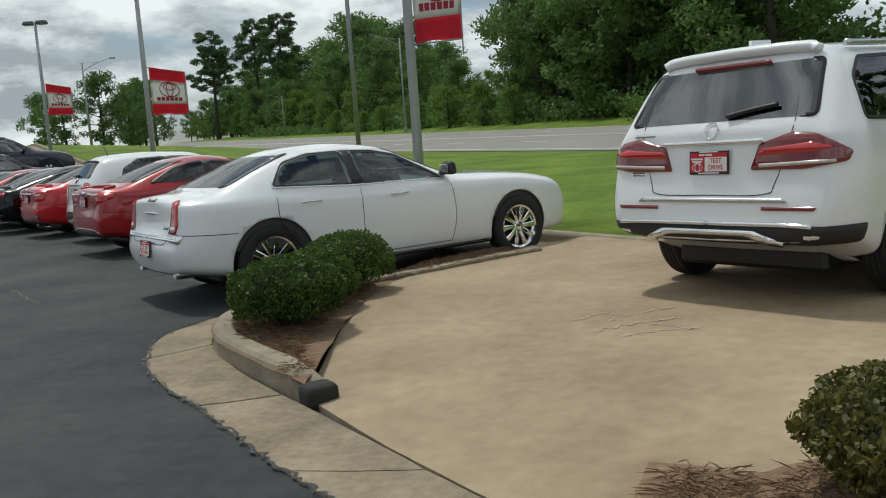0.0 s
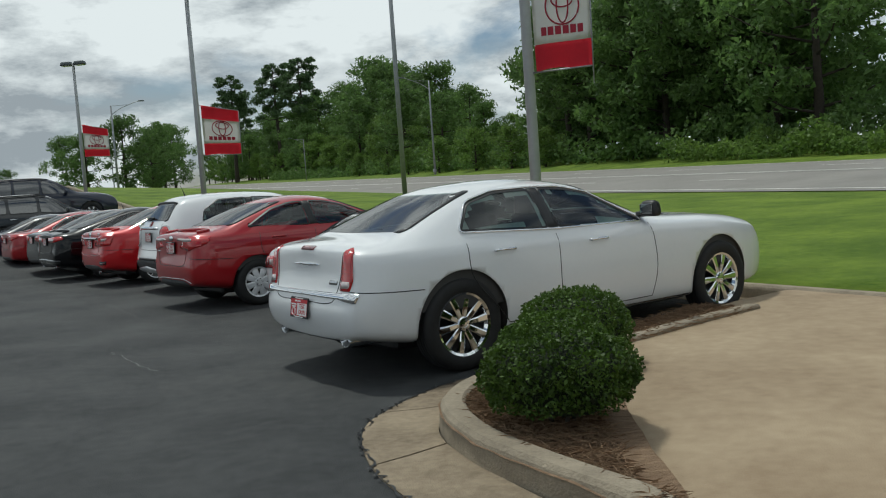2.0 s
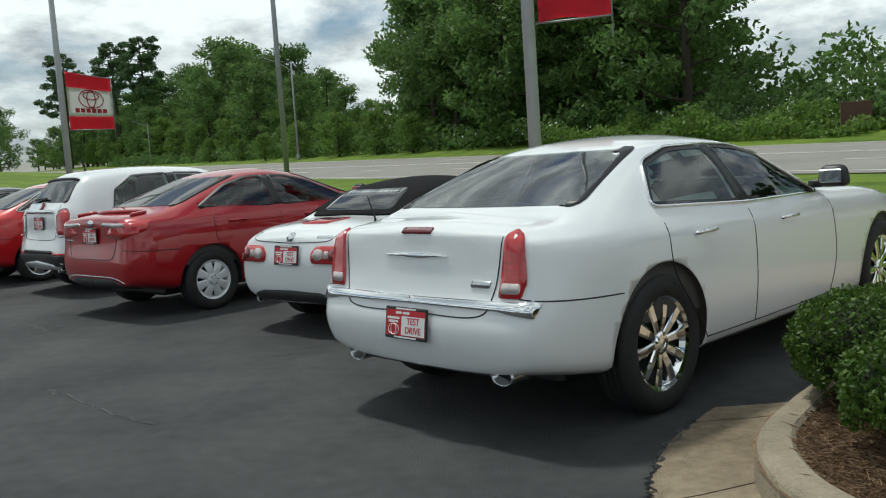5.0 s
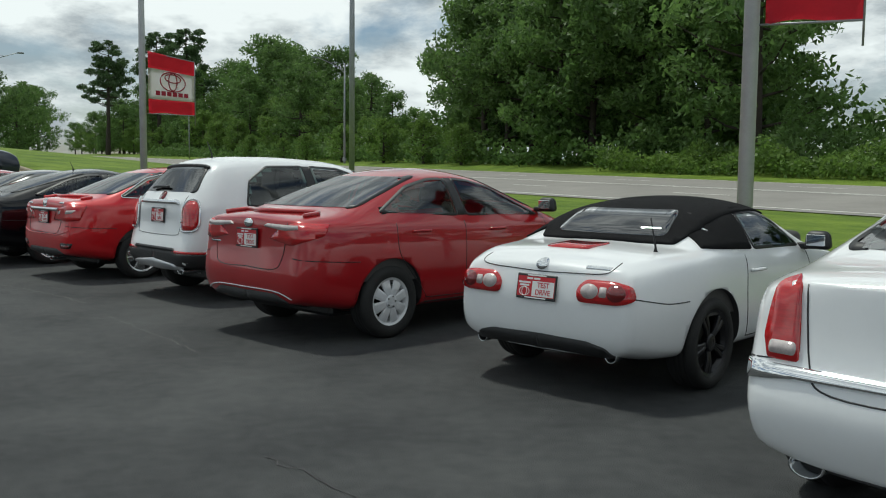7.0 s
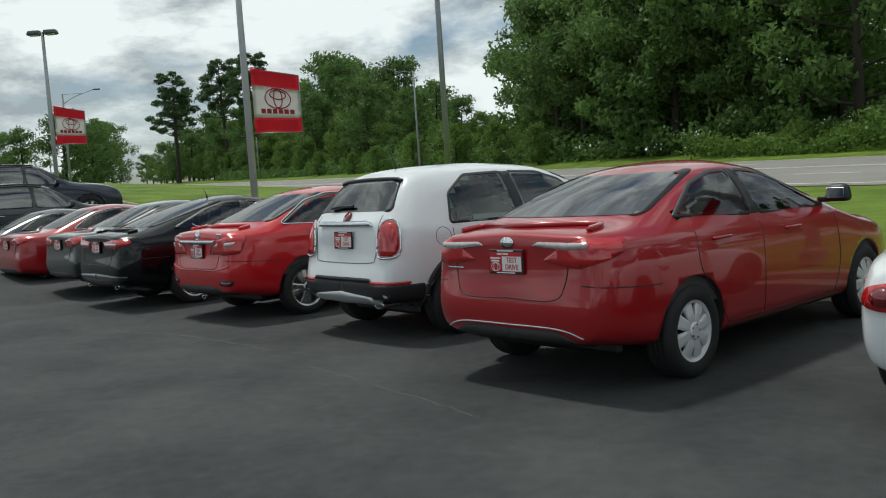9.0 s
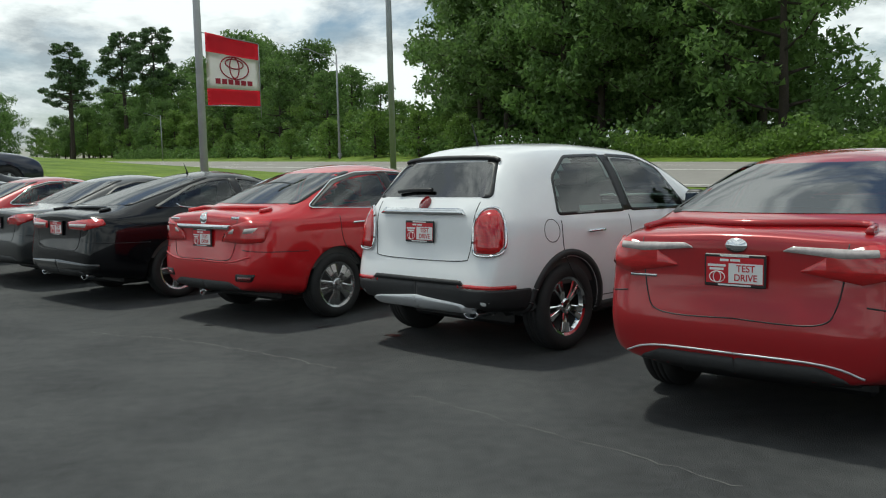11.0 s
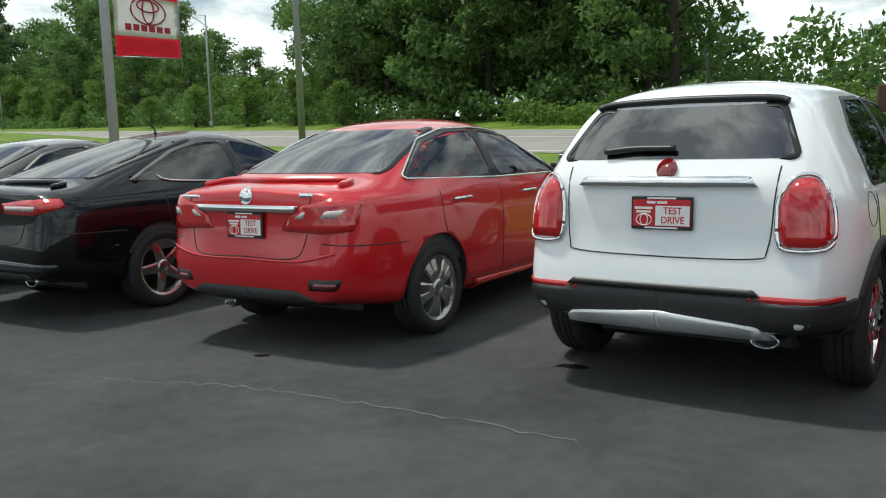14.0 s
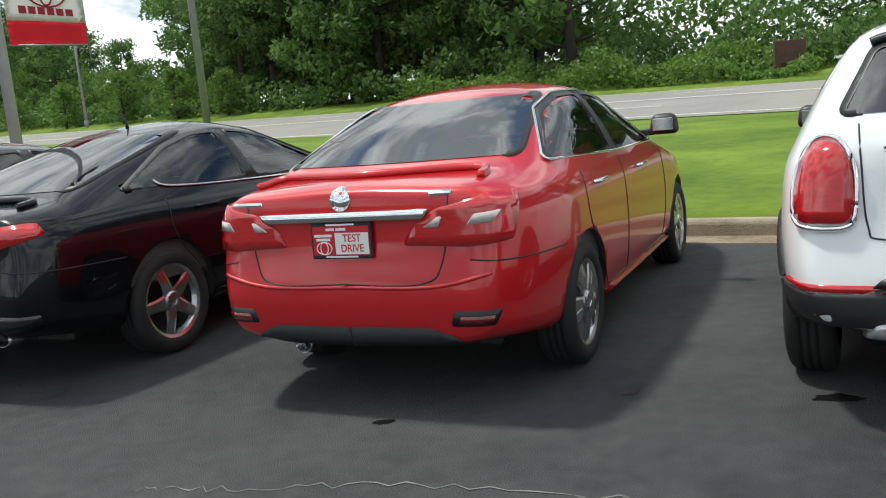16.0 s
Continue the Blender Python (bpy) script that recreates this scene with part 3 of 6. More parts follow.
    if s.get("bench", True):
        child("seat", seat_mesh(1.22), root, pose(fx - 0.78, 0, k - 0.04))
    mesh_ob("dashboard", *rbox((0.5, W * 0.76, 0.3), (fx + 0.95, 0, 0.83), 0.08, 3), INTERIOR, root, smooth=True)
    tube("steering_wheel", [(fx + 0.52 + 0.07 * math.sin(t), 0.38 + 0.18 * math.cos(t), 0.86 + k - 0.18 + 0.17 * math.sin(t)) for t in [math.pi * i / 9 for i in range(18)]], 0.016, TRIM, root, 6, True)
    # wheels
    tm, rm = wheel_meshes(s)
    for x in (ax, ax + s["wb"]):
        for sg in (-1, 1):
            m = pose(x, sg * (W / 2 - 0.125), r, 0, 0, 0 if sg < 0 else 180) @ pose(0, 0, 0, 0, 37 * x, 0)
            child("tyre", tm, root, m)
            child("rim", rm, root, m)
    # parts laid on the body
    for item in s["parts"]:
        kind, name, m, shape = item[:4]
        kw = item[4] if len(item) > 4 else {}
        for sg in ((-1, 1) if kind in ("side", "wrap", "side_line", "wrap_line") else (1,)):
            if kw.get("only") and kw["only"] != sg:
                continue
            cast = caster(s, kind.split("_")[0], sg)
            if kind.endswith("_line"):
                seam(name, bvh, cast, shape, m, root, kw.get("rad", 0.004), kw.get("off", 0.0), kw.get("per", 6))
            else:
                patch(name, bvh, cast, rounded(shape, kw.get("round", 0.02)), m, root, kw.get("off", 0.006), kw.get("thick", kw.get("off", 0.006) + 0.006), kw.get("step", 0.06), kw.get("label", ""))
    # mirrors
    mx, my, mz = s["mirror"]
    for sg in (-1, 1):
        v, f = rbox((0.12, 0.21, 0.145), (0, 0, 0), 0.055, 4, 0.8)
        parts = [([(x + mx - y * 0.12 * sg * 0, sg * (my + 0.12) + y, z + mz) for x, y, z in v], f, 0), (*rbox((0.08, 0.1, 0.05), (mx + 0.02, sg * (my + 0.0), mz - 0.05), 0.015, 2), 1)]
        V, F, M = merge(parts)
        mesh_ob("mirror", V, F, [s.get("mirror_mat", s["paint"]), TRIM], root, M, True)
        v, f = rbox((0.006, 0.14, 0.085), (mx - 0.06, sg * (my + 0.12), mz), 0.0025, 1)
        mesh_ob("mirror_glass", v, f, CHROME, root)
    # door handles
    for x, z in s["handles"]:
        for sg in (-1, 1):
            c = caster(s, "side", sg)
            pts = [on_body(bvh, c(x + d, z), o) for d, o in ((-0.1, 0.004), (-0.085, 0.03), (0, 0.036), (0.085, 0.03), (0.1, 0.004))]
            tube("handle", smooth_line([tuple(p) for p in pts], 4), 0.012, s.get("handle_mat", CHROME), root, 6)
    # plate, badges, exhausts
    py, pz = s.get("plate", (0, 0.85))
    p = on_body(bvh, caster(s, "rear", 1)(py, pz), 0.012)
    q = on_body(bvh, caster(s, "rear", 1)(py, pz + 0.07), 0.012)
    tilt = math.degrees(math.atan2(q.x - p.x, 0.07)) * 0.6
    child("plate", PLATE, root, pose(p.x - 0.006, p.y, pz, 0, tilt, 0))
    for y, z, rad, fl in s.get("exhaust", ()):
        bx = on_body(bvh, caster(s, "rear", 1)(-y, z + 0.06), 0).x + 0.05
        pr = [(rad * 0.86, 0.2), (rad * 0.86, 0.0), (rad, -0.004), (rad * 1.02, 0.02), (rad * 1.02, 0.22)]
        v, f = lathe(pr, 24)
        cv, cf = lathe([(0, 0.08), (rad * 0.86, 0.08)], 24)
        V, F, M = merge([([(b + bx - 0.01, y + a * fl, z + c) for a, b, c in v], f, 0), ([(b + bx - 0.01, y + a * fl, z + c) for a, b, c in cv], cf, 1)])
        mesh_ob("exhaust", V, F, [ALLOY, TRIM], root, M, True)
    if "antenna" in s:
        x, y, rad, ln = s["antenna"]
        b = on_body(bvh, caster(s, "top", 1)(x, y), 0)
        tube("antenna", [b, b + Vector((0, 0, 0.025)), b + Vector((-ln * 0.3, 0, ln * 0.92))], [rad * 4, rad * 2, rad], TRIM, root, 6)
    mesh_ob("underbody", *rbox((L - 1.0, W * 0.62, 0.16), (L / 2, 0, 0.27), 0.03, 1), TRIM, root)
    root.matrix_basis = pose(place[0], place[1], z0, 0, 0, place[2])
    return root


def plan_of(L, rear=0.76, front=0.72):
    return [(0, rear), (0.05, rear + 0.06), (0.16, rear + 0.125), (0.3, rear + 0.175), (0.6, 0.985), (1.0, 1.0), (L * 0.5, 1.0), (L - 0.9, 0.985), (L - 0.45, 0.93), (L - 0.16, 0.82), (L, front)]


def bot_of(L, rear=0.3):
    return [(0, rear + 0.03), (0.3, rear - 0.02), (0.8, 0.2), (L - 0.8, 0.2), (L, 0.24)]


def door_seams(x0, x1, x2, zb, zt):
    """Shut lines of two doors on a side: rear edge with its curve over the wheel arch, middle, front edge."""
    return [("side_line", "seam", TRIM, [(x0, zt), (x0 + 0.02, 0.72), (x0 + 0.28, 0.42), (x0 + 0.36, zb)]),
            ("side_line", "seam", TRIM, [(x1, zt), (x1 - 0.01, 0.6), (x1, zb)]),
            ("side_line", "seam", TRIM, [(x2, zt), (x2 + 0.03, 0.6), (x2 - 0.03, zb)]),
            ("side_line", "seam", TRIM, [(x0 + 0.36, zb), (x1, zb - 0.005), (x2 - 0.03, zb)])]


def oval(cx, cy, a, b, n=18):
    return [(cx + a * math.cos(2 * math.pi * i / n), cy + b * math.sin(2 * math.pi * i / n)) for i in range(n)]


# ---- setting: lot, lawn, road, woods ----
RN = Vector((0.88, 0.475)).normalized()          # across the road, away from the lot
RS = Vector((-RN.y, RN.x))                       # along the road
KN = Vector((0.787, 0.617)).normalized()         # across the lot's front kerb
KS = Vector((-KN.y, KN.x))
KERB_AT = 8.15


def near_z(s):
    return 0.1 + 0.0148 * max(15.0, min(s, 420.0))


def far_z(s):
    return 0.45 + 0.0226 * max(15.0, min(s, 420.0))


def lot_z(u):
    return 0.085 * max(0.0, u - 25.0) if u < 60 else 0.085 * 35


def road_point(n, s):
    p = RN * n + RS * s
    return p


def strip_mesh(name, rows, m, kind_label, parent=None, fmat=None):
    n = len(rows[0])
    V = [p for row in rows for p in row]
    F = [(i * n + j, i * n + j + 1, i * n + n + j + 1, i * n + n + j) for i in range(len(rows) - 1) for j in range(n - 1)]
    ob = mesh_ob(name, V, F, m, parent, fmat, True)
    return tagged(ob, kind_label, name, kind="structure")


def build_ground():
    ss = [-900, -400, -200, -100, -50, -20, -5, 5, 12, 18, 24, 30, 36, 42, 50, 58, 68, 80, 95, 115, 140, 175, 220, 280, 350, 450, 700, 1500]
    rows = []
    for s in ss:
        u = s * 0.95 - 2
        kz = lot_z(u)
        k = KN * (KERB_AT + 0.16) + KS * u
        a = road_point(20.6, s)
        row = []
        for d, z in ((-1600, -0.9), (-300, -0.9), (-60, -0.7 + kz), (-0.02, -0.7 + kz)):
            q = k + KN * d
            row.append((q.x, q.y, z))
        row.append((k.x, k.y, kz + 0.13))
        for t in (0.06, 0.15, 0.3, 0.5, 0.7, 0.85, 1.0):
            q = k.lerp(a, t)
            zz = (kz + 0.13) * (1 - t) + near_z(s) * t + 0.16 * math.sin(t * math.pi) * (1 if s < 200 else 0)
            row.append((q.x, q.y, zz))
        for n, z in ((21.0, near_z(s) - 0.05), (36.0, far_z(s) - 0.05), (37.5, far_z(s) + 0.03), (42, far_z(s) + 0.5), (50, far_z(s) + 0.9), (70, far_z(s) + 1.2),
                     (150, far_z(s) + 2.0), (500, far_z(s) + 3), (3000, far_z(s) + 3)):
            q = road_point(n, s)
            row.append((q.x, q.y, z))
        rows.append(row)
    return strip_mesh("ground", rows, GRASS, "mown green lawn rising gently towards the road")


ground = build_ground()

rows = []
for s in [-900, -300, -100, -30, 0] + list(range(10, 130, 10)) + [150, 200, 260, 340, 450, 800]:
    row = []
    for k in range(7):
        t = k / 6
        q = road_point(20.9 + t * 15.1, s)
        row.append((q.x, q.y, near_z(s) * (1 - t) + far_z(s) * t + 0.012 + 0.1 * math.sin(t * math.pi)))
    rows.append(row)
road = strip_mesh("road", rows, ROAD, "pale worn four-lane highway of grey asphalt")


def road_surface(n, s):
    t = (n - 20.9) / 15.1
    return near_z(s) * (1 - t) + far_z(s) * t + 0.012 + 0.1 * math.sin(t * math.pi)


def road_lines():
    V, F = [], []
    for n, dash in ((21.5, 0), (25.0, 1), (28.3, 0), (28.6, 0), (32.0, 1), (35.4, 0)):
        s = -40.0
        while s < 300:
            ln = 3.0 if dash else 6.0
            o = len(V)
            for a, b in ((n - 0.07, s), (n + 0.07, s), (n + 0.07, s + ln), (n - 0.07, s + ln)):
                q = road_point(a, b)
                V.append((q.x, q.y, road_surface(a, b) + 0.012))
            F.append((o, o + 1, o + 2, o + 3))
            s += 12.0 if dash else 6.0
    tagged(mesh_ob("road_marking", V, F, LINE), "faded white lane lines on the highway", "marking", kind="structure")


road_lines()

# asphalt lot
rows = []
for u in [-300, -80, -30, -10, 0, 10, 20, 25, 30, 36, 44, 52, 60, 90, 300]:
    rows.append([((KN * d + KS * u).x, (KN * d + KS * u).y, lot_z(u)) for d in (-300, -80, -30, -10, 0, 4, KERB_AT - 0.3)])
lot = strip_mesh("parking_lot", rows, ASPHALT, "dark sealed asphalt parking lot with faint stains and cracks")


def sweep(name, line, profile, m, label, parent=None, tip=False):
    """A profile (offset to the left of the line, height) along a line on the ground."""
    rows = []
    n = len(line)
    for i, p in enumerate(line):
        a, b = Vector(line[max(i - 1, 0)][:2]), Vector(line[min(i + 1, n - 1)][:2])
        d = (b - a).normalized()
        lf = Vector((-d.y, d.x))
        z = p[2] if len(p) > 2 else 0
        f = 1.0
        if tip:
            e = min(i, 5) / 5
            f = 0.35 + 0.65 * math.sin(e * math.pi / 2)
        rows.append([(p[0] + lf.x * o, p[1] + lf.y * o, z + h * f) for o, h in profile])
    k = len(profile)
    V = [q for r in rows for q in r]
    F = [(i * k + j, i * k + j + 1, i * k + k + j + 1, i * k + k + j) for i in range(n - 1) for j in range(k - 1)]
    F += [tuple(range(k)), tuple(range((n - 1) * k, n * k))[::-1]]
    return tagged(mesh_ob(name, V, F, m, parent, smooth=False), label, name, kind="structure")


def kerb_profile(w=0.16, h=0.15):
    return [(0, -0.05), (0.012, h * 0.7), (0.022, h - 0.022), (0.045, h), (w - 0.02, h + 0.002), (w, h - 0.015), (w, -0.05)]


u_line = [(KN * KERB_AT + KS * u).to_tuple() + (lot_z(u),) for u in [-14, -8, -4, 0, 4, 8, 12, 16, 20, 24, 28, 34, 42, 52, 60, 80]]
front_kerb = sweep("kerb", u_line, [(-o, h) for o, h in kerb_profile()][::1], KERB, "weathered concrete kerb between lot and lawn")
front_gutter = sweep("gutter", [(KN * (KERB_AT + 0.02) + KS * u).to_tuple() + (lot_z(u),) for u in [-14, -4, 4, 10, 16, 22, 25, 30, 40, 60, 80]], [(0.42, -0.03), (0.42, 0.006), (0, 0.004)], GUTTER,
                     "stained concrete gutter along the kerb")

# island beside the driveway
EDGE = smooth_line([(-0.58, 5.5), (-0.9, 5.88), (-1.24, 6.28), (-1.55, 6.7), (-1.76, 7.15), (-1.84, 7.6), (-1.72, 8.1), (-1.35, 8.6), (-0.6, 9.38), (0.1, 10.15), (0.6, 10.65)], 5)
island_kerb = sweep("kerb", EDGE, [(-o, h) for o, h in kerb_profile(0.17, 0.165)], KERB, "worn concrete kerb round the planting bed, blackened at its end", tip=True)
black_end = mesh_ob("kerb_end", *rbox((0.19, 0.17, 0.15), (0, 0, 0), 0.045, 3), mat("scuffed_black", (0.02, 0.018, 0.016), 0.8, var=0.4, scale=9, bump=0.4), island_kerb, smooth=True)
black_end.matrix_basis = pose(-0.51, 5.52, 0.05, 0, 0, 40)
GUT = smooth_line([(1.5, 2.6), (0.9, 3.15), (0.3, 3.75), (-0.2, 4.29), (-0.62, 4.78), (-1.09, 5.37), (-1.72, 6.12), (-2.1, 6.75), (-2.29, 7.45), (-2.2, 7.95), (-1.95, 8.5), (-1.55, 9.0)], 4)
INNER = smooth_line([(2.3, 2.3), (1.55, 3.0), (0.98, 3.6), (0.43, 4.23), (0.0, 4.75), (-0.62, 5.5), (-1.24, 6.26), (-1.74, 7.08), (-1.83, 7.6), (-1.73, 8.05), (-1.45, 8.5), (-1.0, 8.98)], 4)
gutter_slab = []
V, F = [], []
for a, b in zip(GUT, INNER):
    V += [(a[0], a[1], -0.05), (a[0], a[1], 0.012), ((a[0] + b[0]) / 2, (a[1] + b[1]) / 2, 0.012), (b[0], b[1], 0.02), (b[0], b[1], -0.05)]
gut_root = new("gutter")
tagged(gut_root, "stained aggregate concrete gutter curving round the bed", "gutter", kind="structure")
step_n = 7
for i0 in range(0, len(GUT) - 1, step_n):
    i1 = min(i0 + step_n, len(GUT) - 1)
    vv, ff = [], []
    for i in range(i0, i1 + 1):
        e = 0.012 if i in (i0, i1) else 0
        f = 0.15 if i == i0 else (-0.15 if i == i1 else 0)
        k = min(max(i + (1 if i == i0 else -1 if i == i1 else 0), 0), len(GUT) - 1)
        blend = 0.05 if e else 0
        for c in range(5):
            p, q = Vector(V[5 * i + c]), Vector(V[5 * k + c])
            w = p.lerp(q, blend)
            if e and 0 < c < 4:
                w.z -= 0.004
            vv.append(w)
    m = i1 - i0 + 1
    ff = [(5 * r + c, 5 * r + c + 1, 5 * r + c + 6, 5 * r + c + 5) for r in range(m - 1) for c in range(4)] + [(0, 1, 2, 3, 4), tuple(5 * (m - 1) + c for c in range(5))[::-1]]
    mesh_ob("slab", vv, ff, GUTTER, gut_root)

# driveway apron: a raised pad that falls to the gutter
PAD = [(-0.56, 5.52), (0.0, 4.77), (0.43, 4.25), (0.98, 3.62), (1.55, 3.02), (2.3, 2.3), (4.0, 0.6), (9.0, 4.5), (9.5, 8.0), (6.0, 13.2), (3.4, 12.4), (1.96, 11.72), (1.18, 11.6), (0.6, 11.05), (0.05, 10.4), (-0.4, 9.7), (-0.66, 8.9), (-0.76, 7.9), (-0.75, 7.2), (-0.69, 6.5), (-0.62, 5.85)]
bm = poly_grid(PAD, 0.35)
lo = [(-0.62, 5.5), (2.3, 2.3), (4.0, 0.6)]
for v in bm.verts:
    p = v.co
    d = ((p.x + 0.62) * 0.738 + (p.y - 5.5) * 0.674)
    v.co.z = 0.022 + 0.105 * min(1, max(0, d / 1.6)) ** 0.8
edge = [e for e in bm.edges if e.is_boundary]
ex = bmesh.ops.extrude_edge_only(bm, edges=edge)
for v in ex["geom"]:
    if isinstance(v, bmesh.types.BMVert):
        v.co.z = -0.05
pad = tagged(from_bm("driveway", bm, CONCRETE, smooth=False), "tan concrete display pad with scuffs and stains", "driveway", kind="structure")

# mulched bed
BED = [(p[0], p[1]) for p in EDGE[::3]] + [(0.3, 10.7), (-0.35, 9.8), (-0.64, 8.9), (-0.74, 7.9), (-0.73, 7.2), (-0.67, 6.5), (-0.6, 5.85)]
bm = poly_grid(BED, 0.12)
for v in bm.verts:
    v.co.z = 0.125 + 0.02 * noise.noise(Vector((v.co.x * 4, v.co.y * 4, 0)))
bed = tagged(from_bm("planting_bed", bm, STRAW), "planting bed covered with brown pine straw", "bed", kind="structure")
BED2 = [(1.12, 4.2), (1.5, 4.05), (2.0, 4.35), (2.7, 4.75), (3.5, 4.4), (3.6, 3.6), (2.9, 3.1), (1.3, 3.2), (1.0, 3.75)]
bm = poly_grid(BED2, 0.12)
for v in bm.verts:
    v.co.z = 0.14 + 0.015 * noise.noise(Vector((v.co.x * 4, v.co.y * 4, 3)))
bed2 = tagged(from_bm("planting_bed", bm, STRAW), "small planting bed of dry straw in the concrete", "bed", kind="structure")


def straw(name, outline, count, z, seed):
    rnd = random.Random(seed)
    xs, ys = [p[0] for p in outline], [p[1] for p in outline]
    V, F = [], []
    while len(F) < count:
        p = (rnd.uniform(min(xs), max(xs)), rnd.uniform(min(ys), max(ys)))
        if not inside(p, outline):
            continue
        a, ln, h = rnd.uniform(0, 6.28), rnd.uniform(0.05, 0.13), rnd.uniform(0.0, 0.03)
        d, w = Vector((math.cos(a), math.sin(a), rnd.uniform(-0.1, 0.25))) * ln, Vector((-math.sin(a), math.cos(a), 0)) * 0.0022
        c, o = Vector((p[0], p[1], z + h)), len(V)
        V += [c - w, c + w, c + d * 0.5 + Vector((0, 0, 0.006)) + w, c + d, c + d * 0.5 + Vector((0, 0, 0.006)) - w]
        F.append((o, o + 1, o + 2, o + 3, o + 4))
    return tagged(mesh_ob(name, V, F, STRAW), "loose dry pine needles lying on the bed", "mulch", kind="stuff")


straw("pine_straw", shrink(BED, 0.17), 8000, 0.13, 4)
straw("pine_straw", shrink(BED2, 0.1), 4000, 0.145, 5)


# ---- plants ----
def leaf_cards(centres, size, rnd, droop=0.0, tri=False):
    """Small folded leaves at the centres, turned at random; two triangles each."""
    V, F = [], []
    for c in centres:
        a = Vector((rnd.gauss(0, 1), rnd.gauss(0, 1), rnd.gauss(0, 1) - droop)).normalized()
        b = a.cross(Vector((rnd.gauss(0, 1), rnd.gauss(0, 1), rnd.gauss(0, 1)))).normalized()
        s = size * rnd.uniform(0.6, 1.35)
        o = len(V)
        if tri:
            V += [c - a * s * 0.55 - b * s * 0.1, c + b * s * 0.45, c + a * s * 0.6]
            F.append((o, o + 1, o + 2))
            continue
        V += [c - a * s * 0.5, c + b * s * 0.34, c + a * s * 0.6, c - b * s * 0.3]
        F.append((o, o + 1, o + 2, o + 3))
    return V, F


def shrub(name, x, y, z, rx, ry, h, count, seed, leaf=0.024, m=LEAF_BOX, label="clipped round boxwood shrub with small glossy green leaves", rz=0):
    rnd = random.Random(seed)
    root = new(name)
    tagged(root, label, "shrub", "shrubs in the beds")
    cs = []
    off = Vector((seed * 3.1, 1.7, 0.3))
    while len(cs) < count:
        d = Vector((rnd.gauss(0, 1), rnd.gauss(0, 1), rnd.gauss(0, 1))).normalized()
        if d.z < -0.55:
            continue
        k = 0.93 + 0.16 * noise.noise(d * 2.2 + off) + 0.07 * noise.noise(d * 6 + off)
        depth = 1 - abs(rnd.gauss(0, 0.09))
        flat = 1 / (abs(d.x) ** 3 + abs(d.y) ** 3 + abs(d.z) ** 3) ** (1 / 3)
        cs.append(Vector((d.x * rx, d.y * ry, d.z * h * 0.5)) * (k * depth * (0.5 + 0.5 * flat)) + Vector((0, 0, h * 0.52)))
    V, F = leaf_cards(cs, leaf, rnd)
    mesh_ob("leaves", V, F, m, root)
    # closed core whose near-black colour stands in for shade between the leaves
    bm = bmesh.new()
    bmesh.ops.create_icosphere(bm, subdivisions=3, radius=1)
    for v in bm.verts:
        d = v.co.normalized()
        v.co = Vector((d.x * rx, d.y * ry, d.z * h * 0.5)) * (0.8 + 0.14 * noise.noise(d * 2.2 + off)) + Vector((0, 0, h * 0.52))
    from_bm("shade_core", bm, mat("shrub_shade", (0.012, 0.02, 0.006), 0.9, var=0.4, scale=12, bump=1.0, bscale=40), root)
    parts = []
    for k in range(5):
        a = k * 1.3
        parts.append((*tube_data([(0.05 * math.cos(a), 0.05 * math.sin(a), -0.03), (0.12 * math.cos(a), 0.12 * math.sin(a), h * 0.4)], [0.014, 0.008], 5), 0))
    v, f, _ = merge(parts)
    mesh_ob("stems", v, f, BARK, root)
    root.matrix_basis = pose(x, y, z, 0, 0, rz)
    return root


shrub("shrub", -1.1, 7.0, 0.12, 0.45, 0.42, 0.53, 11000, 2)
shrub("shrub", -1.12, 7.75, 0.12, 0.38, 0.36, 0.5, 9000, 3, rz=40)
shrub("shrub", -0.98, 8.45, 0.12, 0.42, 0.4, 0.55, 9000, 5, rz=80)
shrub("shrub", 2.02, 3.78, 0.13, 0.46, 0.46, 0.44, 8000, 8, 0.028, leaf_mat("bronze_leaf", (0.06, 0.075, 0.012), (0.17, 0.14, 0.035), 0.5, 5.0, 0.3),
      "rounded shrub with green and bronze new leaves")


